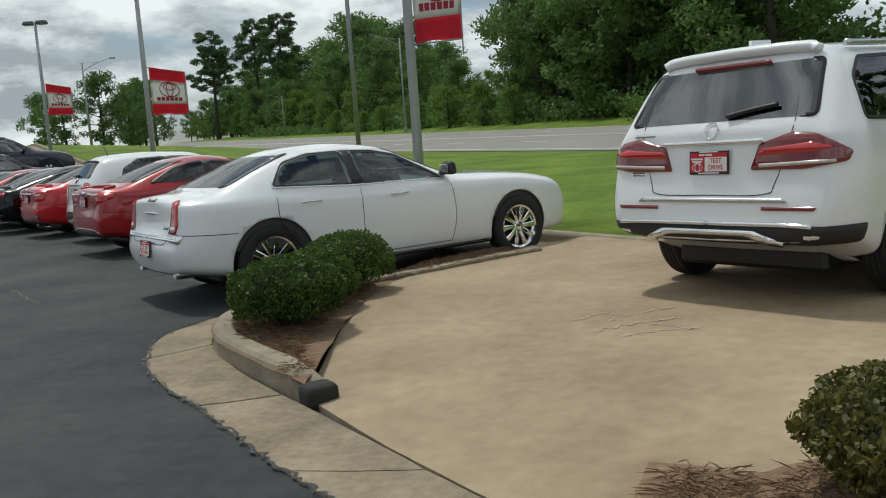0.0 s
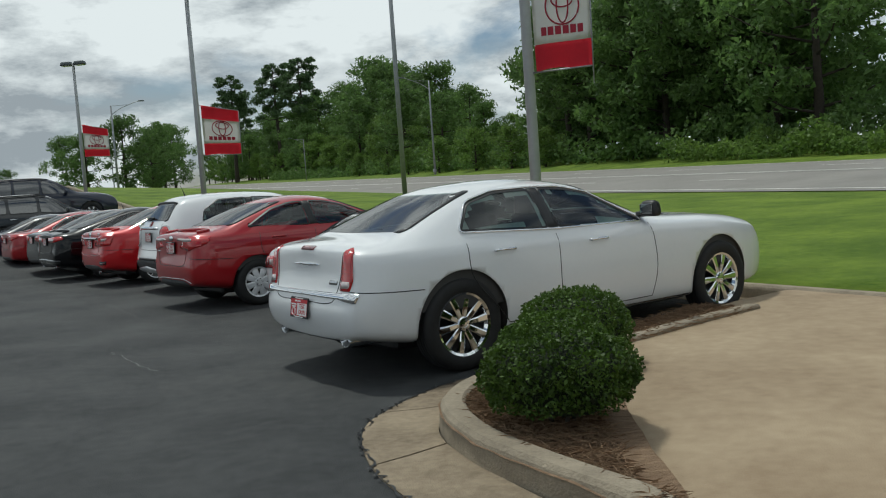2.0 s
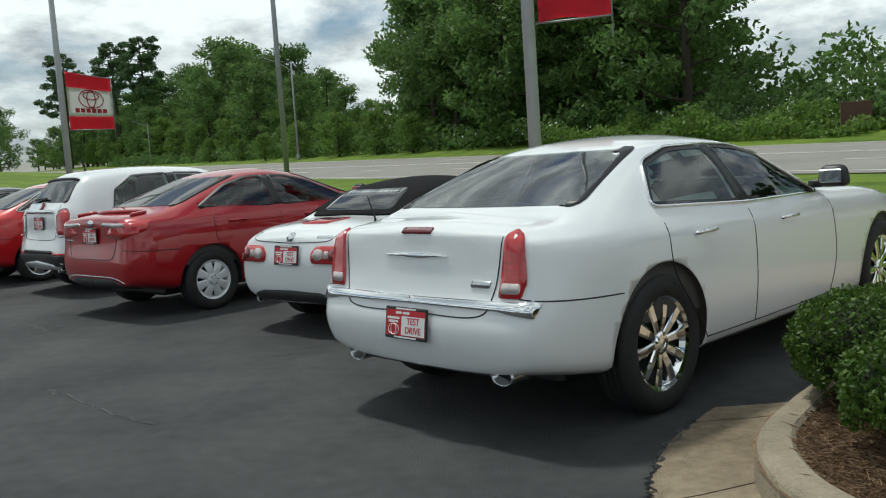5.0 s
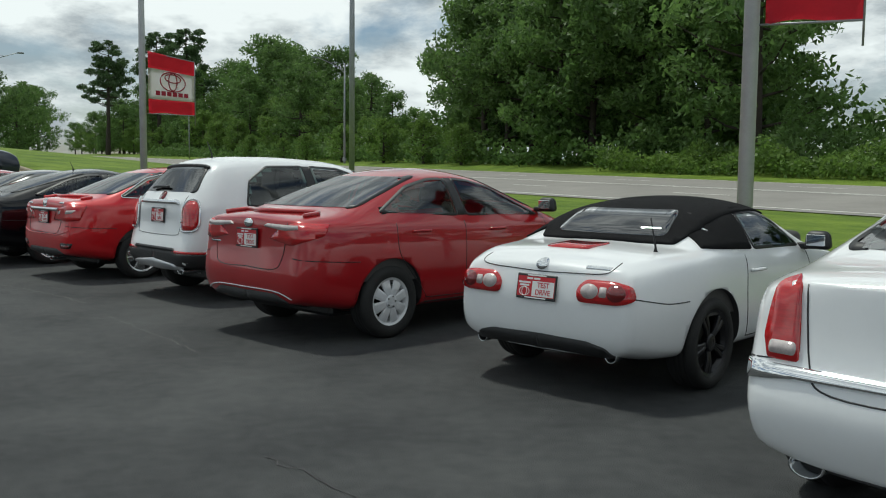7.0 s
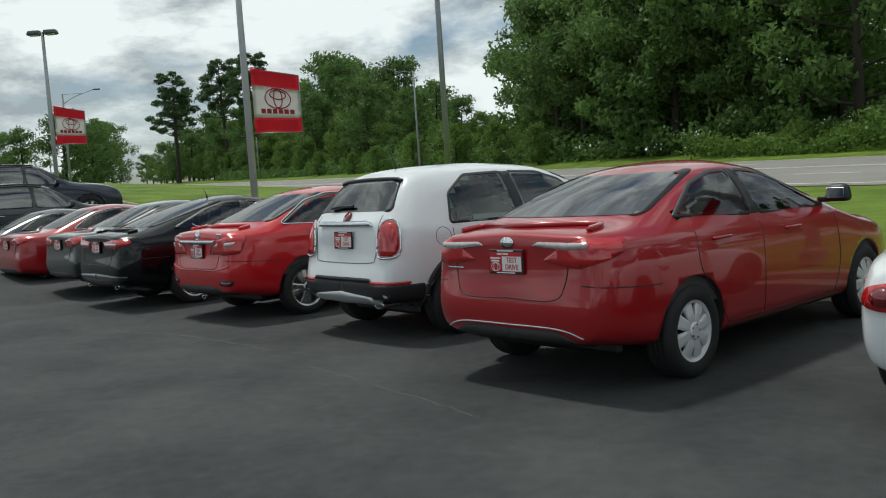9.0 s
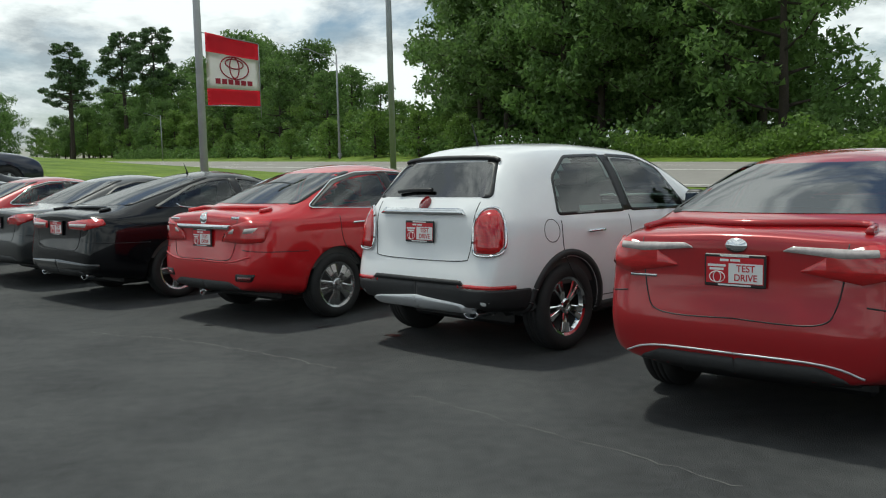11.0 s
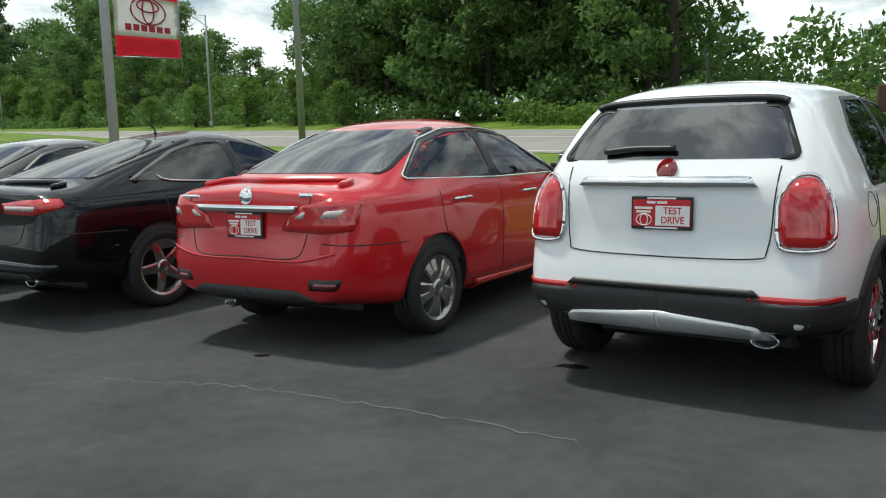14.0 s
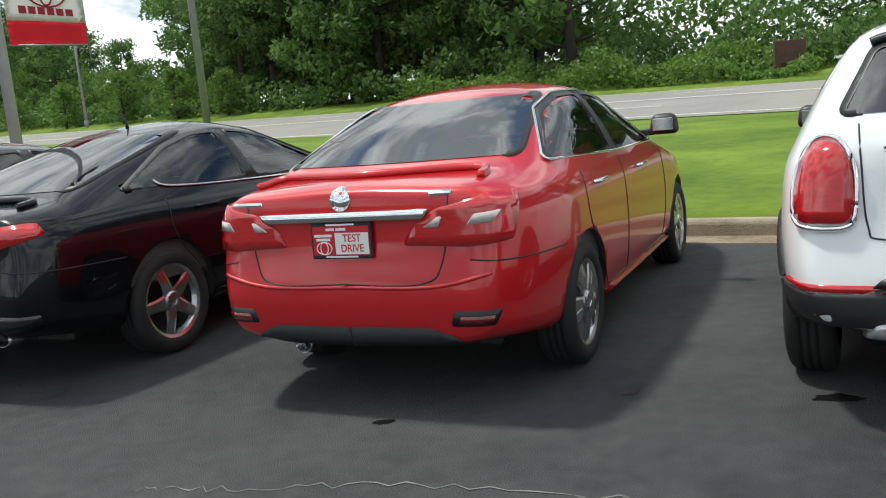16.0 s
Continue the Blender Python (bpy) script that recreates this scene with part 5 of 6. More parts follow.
def sedan(name, L, W, wb, ro, H, r, rim, style, color, deck, cab=(-0.4, 0.4, 1.38, 2.15), dlo=(-0.05, 0.96, 2.04), rake=0.4, hood=0.94, tail=0.8, **kw):
    """Common three-box shape; deck: height of the boot lid. Along the car from the rear axle, cab gives the rear
    glass's foot, the roof's two ends and the windscreen's foot; dlo the side glass's rear end, middle pillar and front end."""
    b = ro + wb            # front axle
    g0, g1, g2, g3 = [ro + v for v in cab]
    w0, wm, w1 = [ro + v for v in dlo]
    gh = H - deck
    s = dict(name=name, L=L, W=W, wb=wb, ro=ro, r=r, rim=rim, style=style, paint=color, rglass=REARGLASS, stations=[g0, g1, g2, g3],
             top=[(0, deck - 0.04), (0.08, deck), (g0 - 0.1, deck + 0.012), (g0, deck + 0.035), ((g0 + g1) / 2, deck + gh * 0.53), (g1, H - 0.05), (g1 + 0.3, H - 0.01), ((g1 + g2) / 2 + 0.05, H), (g2 - 0.25, H - 0.02),
                  (g2, H - 0.065), ((g2 + g3) / 2, deck + gh * 0.47), (g3, deck + 0.02), (g3 + 0.2, (deck + hood) / 2 + 0.015), (b, hood + 0.015), (b + 0.4, hood - 0.02), (L - 0.14, hood - 0.1), (L, hood - 0.22)],
             belt=[(0, deck - 0.09), (ro, deck - 0.075), (g3, deck - 0.1), (b, hood - 0.07), (L - 0.15, hood - 0.18), (L, hood - 0.3)],
             tw=[(0, 0.6), (ro, 0.6), (ro + 1.0, 0.585), (g3, 0.62), (L, 0.6)], plan=plan_of(L, tail), bot=bot_of(L),
             rear=[(0.25, 0.09), (0.45, 0.01), (0.58, 0.0), (0.7, 0.05), (0.98, 0.06), (1.1, 0.08)], nose=[(0.2, 0.06), (0.5, 0.0), (0.7, 0.03), (0.9, 0.13)],
             mirror=(g3 - 0.12, W / 2 - 0.1, deck + 0.05), plate=(0, 0.84),
             handles=((wm - 0.58, deck - 0.16), (wm + 0.44, deck - 0.17)))
    zl = deck - 0.035
    s["windows"] = [("side", [(w0, zl + 0.045), (wm - 0.05, zl), (wm - 0.075, H - 0.1), (w0 + rake + 0.3, H - 0.105), (w0 + rake, H - 0.175)]),
                    ("side", [(wm + 0.05, zl), (w1, zl - 0.015), (g2 + 0.04, H - 0.18), (g2 - 0.25, H - 0.115), (wm + 0.025, H - 0.098)]),
                    ("rear", [(-0.67, deck + 0.045), (0.67, deck + 0.045), (0.53, H - 0.085), (-0.53, H - 0.085)]),
                    ("front", [(-0.7, deck + 0.03), (0.7, deck + 0.03), (0.53, H - 0.1), (-0.53, H - 0.1)])]
    s["dlo_line"] = [(w0, zl + 0.045), (wm, zl), (w1, zl - 0.015), (g2 + 0.04, H - 0.18), (g2 - 0.25, H - 0.115), (wm, H - 0.098), (w0 + rake + 0.3, H - 0.105), (w0 + rake, H - 0.175)]
    s["parts"] = door_seams(max(w0 + 0.02, ro + 0.07), wm, w1 + 0.06, 0.32, deck - 0.08) + [
        ("side", "pillar", TRIM, [(wm - 0.055, zl + 0.005), (wm + 0.055, zl + 0.005), (wm + 0.03, H - 0.1), (wm - 0.08, H - 0.1)], dict(off=0.004, round=0.006)),
        ("wrap_line", "seam", TRIM, [(-W / 2 + 0.35, 0.62), (-0.14, 0.62), (-0.04, 0.72), (0.0, deck - 0.06)]),
        ("wrap_line", "seam", TRIM, [(0.1, 0.72), (0.35, 0.7), (ro - 0.15, 0.68)]),
        ("wrap", "bumper_lower", PLASTIC, [(-W / 2 + 0.35, 0.33), (-0.06, 0.33), (0.06, 0.3), (0.0, 0.37), (-0.12, 0.42), (-W / 2 + 0.35, 0.42)], dict(off=0.01)),
        ("side", "sill", TRIM, [(ro + 0.42, 0.19), (b - 0.42, 0.19), (b - 0.42, 0.235), (ro + 0.42, 0.235)], dict(off=0.006))]
    s.update({k: v for k, v in kw.items() if k != "more"})
    s["parts"] += kw.get("more", [])
    return s


def spoiler(s, z, w, color):
    """A lip spoiler joined to the boot lid."""
    return ("rear_line", "spoiler", color, [(-w, z - 0.01), (-w * 0.85, z + 0.015), (0, z + 0.02), (w * 0.85, z + 0.015), (w, z - 0.01)], dict(rad=0.022, off=0.012))


big = sedan("sedan", 4.94, 1.87, 3.05, 0.95, 1.465, 0.365, 0.245, "ten", WHITE, 1.06, (-0.46, 0.3, 1.56, 2.18), (0.06, 1.0, 2.06), 0.2, 1.0, 0.78, chrome=True, mirror_mat=TRIM, nose=[(0.2, 0.05), (0.5, 0.0), (0.8, 0.02), (1.0, 0.07)],
            creases=((2, 0.4), (5, 0.3), (6, 0.6), (8, 0.35)), gap=0.05, glass=glass_mat("clear_side_glass", (0.55, 0.68, 0.62), 1.9), rglass=glass_mat("clear_rear_glass", (0.6, 0.7, 0.66)), plate=(0, 0.56), rear=[(0.25, 0.1), (0.42, 0.02), (0.56, -0.02), (0.66, 0.0), (0.72, 0.07), (1.0, 0.1), (1.1, 0.13)],
            exhaust=((0.55, 0.33, 0.045, 1.5), (-0.55, 0.33, 0.045, 1.5)), more=[
                ("wrap", "tail_light", TAIL, [(0.0, 0.715), (0.15, 0.715), (0.19, 0.8), (0.175, 1.0), (0.1, 1.025), (0.03, 1.0)], dict(off=0.012, label="tall red tail lamp with chrome edge")),
                ("wrap", "reversing_light", CLEAR, [(0.015, 0.735), (0.15, 0.735), (0.155, 0.785), (0.02, 0.785)], dict(off=0.016)),
                ("wrap", "bumper_chrome", CHROME, [(-0.6, 0.66), (0.0, 0.655), (0.22, 0.63), (0.26, 0.7), (-0.02, 0.7), (-0.6, 0.695)], dict(off=0.014, round=0.008)),
                ("rear", "brake_light", TAILDARK, [(-0.11, 1.008), (0.11, 1.008), (0.11, 1.035), (-0.11, 1.035)], dict(off=0.008, round=0.008)),
                ("rear", "emblem", CHROME, [(-0.24, 0.9), (-0.05, 0.885), (0.05, 0.885), (0.24, 0.9), (0.06, 0.912), (-0.06, 0.912)], dict(off=0.01, round=0.01)),
                ("rear", "badge", ALLOY, [(0.4, 0.755), (0.52, 0.755), (0.53, 0.79), (0.41, 0.79)], dict(off=0.006, round=0.01)),
                ("side_line", "sill_trim", CHROME, [(1.7, 0.27), (3.5, 0.27)], dict(rad=0.009))])
big["parts"] = [p for p in big["parts"] if p[1] != "bumper_lower"] + [("wrap", "bumper_lower", PLASTIC, [(-0.585, 0.27), (-0.06, 0.27), (0.0, 0.3), (-0.12, 0.335), (-0.585, 0.335)], dict(off=0.008))]
car(big, by_wheel(big, -1.8, 8.985, 41.5), "large white sedan with chrome trim parked by the bed", "sedan car")

red_sedan = sedan("sedan", 4.56, 1.76, 2.7, 0.92, 1.475, 0.318, 0.205, "cap", DEEPRED, 1.07, (-0.4, 0.46, 1.44, 2.22), (-0.08, 0.93, 2.08), 0.44, 0.93, 0.77, plate=(0, 0.86), handle_mat=DEEPRED, rglass=glass_mat("rear_glass_plain", (0.25, 0.3, 0.3)), mirror_mat=TRIM, more=[
    ("wrap", "tail_light", TAIL, [(-0.22, 0.87), (0.08, 0.82), (0.42, 0.9), (0.5, 0.99), (0.1, 1.0), (-0.05, 0.97)], dict(off=0.012)),
    ("wrap", "reversing_light", CLEAR, [(-0.3, 0.965), (-0.02, 0.94), (0.16, 0.95), (0.16, 0.98), (-0.25, 0.99)], dict(off=0.015, round=0.01)),
    ("rear", "emblem", CHROME, oval(0, 0.985, 0.055, 0.036), dict(off=0.014, round=0.004)),
    ("rear", "badge", ALLOY, [(-0.6, 0.8), (-0.44, 0.8), (-0.44, 0.815), (-0.6, 0.815)], dict(off=0.005, round=0.004)),
    ("wrap_line", "bumper_line", SILVER, [(-0.53, 0.445), (-0.1, 0.44), (0.1, 0.39)], dict(rad=0.006, off=0.01))])
red_sedan["parts"].append(spoiler(red_sedan, 1.055, 0.58, DEEPRED))
car(red_sedan, by_wheel(red_sedan, -5.13, 13.79, 45), "dark red compact sedan with silver wheel covers, parked", "sedan car")

sport = sedan("sedan", 4.585, 1.76, 2.7, 0.98, 1.495, 0.32, 0.222, "turbine", RED, 1.07, (-0.45, 0.38, 1.4, 2.16), (-0.24, 0.9, 2.02), 0.46, 0.94, 0.76, chrome=True, plate=(0, 0.82), rglass=glass_mat("rear_glass_sport", (0.2, 0.24, 0.24)), mirror_mat=TRIM,
              exhaust=((0.47, 0.24, 0.045, 1.1),), more=[
                  ("wrap", "tail_light", TAIL, [(-0.22, 0.79), (0.1, 0.775), (0.34, 0.79), (0.46, 0.985), (0.2, 0.99), (-0.06, 0.945), (-0.18, 0.87)], dict(off=0.014)),
                  ("wrap", "reversing_light", CLEAR, [(0.1, 0.87), (0.22, 0.875), (0.28, 0.92), (0.14, 0.915)], dict(off=0.018, round=0.01)),
                  ("wrap", "indicator", CLEAR, [(-0.12, 0.865), (-0.05, 0.865), (-0.03, 0.91), (-0.05, 0.91)], dict(off=0.018, round=0.01)),
                  ("rear", "chrome_bar", CHROME, [(-0.41, 0.905), (0.41, 0.905), (0.44, 0.945), (-0.44, 0.945)], dict(off=0.03, round=0.012)),
                  ("rear", "emblem", CHROME, oval(0, 1.0, 0.05, 0.05), dict(off=0.012, round=0.004)),
                  ("rear", "badge", CHROME, [(0.44, 1.0), (0.54, 1.0), (0.54, 1.02), (0.44, 1.02)], dict(off=0.006, round=0.003)),
                  ("rear", "badge", CHROME, [(-0.62, 0.985), (-0.44, 0.985), (-0.44, 1.003), (-0.62, 1.003)], dict(off=0.006, round=0.003)),
                  ("wrap", "reflector_recess", TRIM, [(-0.02, 0.43), (0.2, 0.43), (0.24, 0.5), (0.0, 0.5)], dict(off=0.004)),
                  ("wrap", "reflector", TAILDARK, [(0.02, 0.44), (0.18, 0.44), (0.2, 0.475), (0.03, 0.475)], dict(off=0.008, round=0.01)),
                  ("wrap_line", "bumper_crease", RED, [(-0.53, 0.605), (-0.1, 0.605), (0.2, 0.66)], dict(rad=0.012, off=-0.004)),
                  ("side", "skirt", RED, [(1.5, 0.2), (3.3, 0.2), (3.3, 0.27), (1.5, 0.3)], dict(off=0.025))])
sport["parts"].append(spoiler(sport, 1.06, 0.6, RED))
car(sport, by_wheel(sport, -8.63, 17.99, 45), "bright red sedan with boot spoiler and machined wheels, parked", "sedan car")

fuse = sedan("sedan", 4.87, 1.85, 2.85, 1.05, 1.475, 0.335, 0.235, "five", BLACK, 1.05, (-0.6, 0.55, 1.42, 2.25), (-0.22, 0.98, 2.1), 0.6, 0.92, chrome=False, plate=(0, 0.86), handle_mat=BLACK, exhaust=((0.52, 0.33, 0.04, 1.8), (-0.52, 0.33, 0.04, 1.8)), antenna=(1.75, 0, 0.004, 0.14), more=[
    ("wrap", "tail_light", TAIL, [(-0.3, 0.85), (0.1, 0.84), (0.4, 0.9), (0.36, 0.96), (0.0, 0.96), (-0.3, 0.93)], dict(off=0.012)),
    ("wrap", "reversing_light", CLEAR, [(-0.26, 0.875), (0.12, 0.875), (0.14, 0.91), (-0.26, 0.91)], dict(off=0.016, round=0.01)),
    ("wrap", "bumper_trim", GREY, [(-0.575, 0.4), (-0.05, 0.4), (0.3, 0.42), (0.3, 0.47), (-0.575, 0.5)], dict(off=0.012)),
    ("side_line", "window_line", CHROME, [(1.12, 1.09), (1.3, 1.035), (2.4, 0.99), (3.3, 0.98)], dict(rad=0.008, off=0.008))])
fuse["parts"].append(spoiler(fuse, 1.045, 0.6, BLACK))
car(fuse, by_wheel(fuse, -10.59, 19.77, 44), "glossy black sedan with five-spoke alloy wheels, parked", "sedan car")

FAR = dict(more=[("wrap", "tail_light", TAIL, [(-0.22, 0.84), (0.1, 0.83), (0.36, 0.9), (0.36, 0.97), (0.0, 0.97), (-0.22, 0.92)], dict(off=0.012))])
dark2 = sedan("sedan", 4.85, 1.84, 2.8, 1.08, 1.46, 0.33, 0.225, "plain", GREY, 1.04, plate=(0, 0.86), **FAR)
car(dark2, (-13.45, 21.5, 44), "dark grey sedan parked in the row", "sedan car")
red2 = sedan("sedan", 4.85, 1.83, 2.8, 1.08, 1.47, 0.33, 0.225, "plain", DEEPRED, 1.04, plate=(0, 0.84), chrome=True, **FAR)
car(red2, (-15.35, 23.3, 44), "dark red sedan parked in the row", "sedan car")
dark3 = sedan("sedan", 4.8, 1.83, 2.78, 1.05, 1.46, 0.33, 0.225, "plain", NAVY, 1.04, plate=(0, 0.84), **FAR)
car(dark3, (-17.35, 25.1, 44), "dark blue sedan parked in the row", "sedan car")

# small white crossover
fi = dict(name="crossover", L=4.25, W=1.78, wb=2.57, ro=0.8, r=0.34, rim=0.225, style="petal", paint=WHITE, bwf=0.95, gap=0.035,
          top=[(0, 1.1), (0.04, 1.22), (0.12, 1.37), (0.24, 1.5), (0.4, 1.555), (0.9, 1.6), (1.5, 1.61), (2.2, 1.57), (2.7, 1.42), (3.1, 1.18), (3.3, 1.07), (3.7, 1.0), (4.1, 0.86), (4.25, 0.75)],
          belt=[(0, 1.0), (0.3, 1.05), (2.4, 0.98), (3.2, 0.94), (4.25, 0.65)], tw=[(0, 0.55), (0.3, 0.56), (1.4, 0.57), (2.8, 0.6), (4.25, 0.6)], plan=plan_of(4.25, 0.78), bot=bot_of(4.25, 0.34),
          rear=[(0.3, 0.1), (0.45, 0.0), (0.62, 0.02), (0.68, 0.07), (1.05, 0.1), (1.3, 0.2), (1.5, 0.3), (1.6, 0.3)], nose=[(0.2, 0.06), (0.5, 0.0), (0.8, 0.15)],
          mirror=(2.66, 0.79, 1.1), mirror_mat=TRIM, plate=(0, 0.935), handles=((1.15, 0.9), (1.98, 0.88)), seat=1.95, seat_z=0.28, glass=GLASS, rglass=DARKGLASS,
          windows=[("side", [(0.72, 1.04), (1.62, 1.03), (1.6, 1.5), (1.1, 1.49), (0.82, 1.33)]), ("side", [(1.71, 1.03), (2.66, 1.01), (2.42, 1.38), (2.1, 1.48), (1.68, 1.5)]),
                   ("rear", [(-0.62, 1.19), (0.62, 1.19), (0.49, 1.46), (-0.49, 1.46)]), ("front", [(-0.7, 1.06), (0.7, 1.06), (0.56, 1.46), (-0.56, 1.46)])],
          exhaust=((-0.5, 0.34, 0.036, 1.9),), antenna=(0.75, 0.0, 0.004, 0.2),
          parts=door_seams(0.74, 1.66, 2.72, 0.38, 1.0) + [
              ("side", "pillar", TRIM, [(1.6, 1.035), (1.73, 1.035), (1.7, 1.495), (1.58, 1.495)], dict(off=0.004, round=0.006)),
              ("wrap", "tail_light", TAIL, [(0.05, 0.79), (0.25, 0.79), (0.32, 0.85), (0.32, 1.05), (0.25, 1.1), (0.11, 1.09), (0.03, 1.01), (0.02, 0.86)], dict(off=0.02, round=0.05, label="large rounded red tail lamp with chrome rim")),
              ("wrap_line", "lamp_rim", CHROME, [(0.01, 0.86), (0.02, 1.01), (0.11, 1.1), (0.26, 1.11), (0.33, 1.05), (0.33, 0.85), (0.25, 0.78), (0.05, 0.78), (0.01, 0.86)], dict(rad=0.011, off=0.014)),
              ("wrap_line", "seam", TRIM, [(-0.55, 0.72), (-0.1, 0.73), (-0.03, 0.78), (-0.01, 1.0), (0.0, 1.16)]),
              ("rear", "chrome_bar", CHROME, [(-0.46, 1.06), (0.46, 1.06), (0.42, 1.1), (-0.42, 1.1)], dict(off=0.035, round=0.014)),
              ("rear", "emblem", TAILDARK, oval(0, 1.14, 0.05, 0.05), dict(off=0.02, round=0.004)),
              ("rear", "badge", ALLOY, [(-0.66, 0.8), (-0.55, 0.8), (-0.55, 0.83), (-0.66, 0.83)], dict(off=0.006, round=0.004)),
              ("wrap", "bumper_lower", PLASTIC, [(-0.55, 0.35), (0.0, 0.35), (0.2, 0.36), (0.58, 0.36), (0.58, 0.53), (0.0, 0.53), (-0.12, 0.57), (-0.55, 0.57)], dict(off=0.012)),
              ("wrap", "reflector", TAIL, [(-0.1, 0.535), (0.42, 0.535), (0.42, 0.56), (-0.1, 0.565)], dict(off=0.012, round=0.006)),
              ("wrap", "skid_plate", SILVER, [(-0.55, 0.37), (-0.05, 0.35), (0.02, 0.33), (-0.06, 0.42), (-0.55, 0.46)], dict(off=0.032)),
              ("rear", "grille_slot", TRIM, [(-0.5, 0.555), (0.5, 0.555), (0.46, 0.59), (-0.46, 0.59)], dict(off=0.016, round=0.01)),
              ("side", "cladding", PLASTIC, [(1.2, 0.2), (2.98, 0.2), (2.98, 0.33), (1.2, 0.33)], dict(off=0.015)),
              ("side_line", "arch_trim", PLASTIC, [(0.8 + 0.405 * math.cos(t), 0.35 + 0.405 * math.sin(t)) for t in np.linspace(-0.2, 3.34, 15)], dict(rad=0.034, off=-0.008)),
              ("side_line", "arch_trim", PLASTIC, [(3.37 + 0.405 * math.cos(t), 0.35 + 0.405 * math.sin(t)) for t in np.linspace(-0.2, 3.34, 15)], dict(rad=0.034, off=-0.008)),
              ("side_line", "fuel_flap", TRIM, [(0.62 + 0.085 * math.cos(t), 0.93 + 0.085 * math.sin(t)) for t in np.linspace(0, 6.28, 15)], dict(rad=0.003, only=-1)),
              ("rear_line", "rear_spoiler", TRIM, [(-0.5, 1.455), (-0.4, 1.475), (0, 1.485), (0.4, 1.475), (0.5, 1.455)], dict(rad=0.02, off=0.012)),
              ("rear_line", "wiper", TRIM, [(-0.36, 1.22), (-0.2, 1.235), (0.02, 1.235)], dict(rad=0.016, off=0.025))])
car(fi, by_wheel(fi, -6.748, 16.052, 42), "small white crossover with black cladding and silver skid plate", "crossover car")

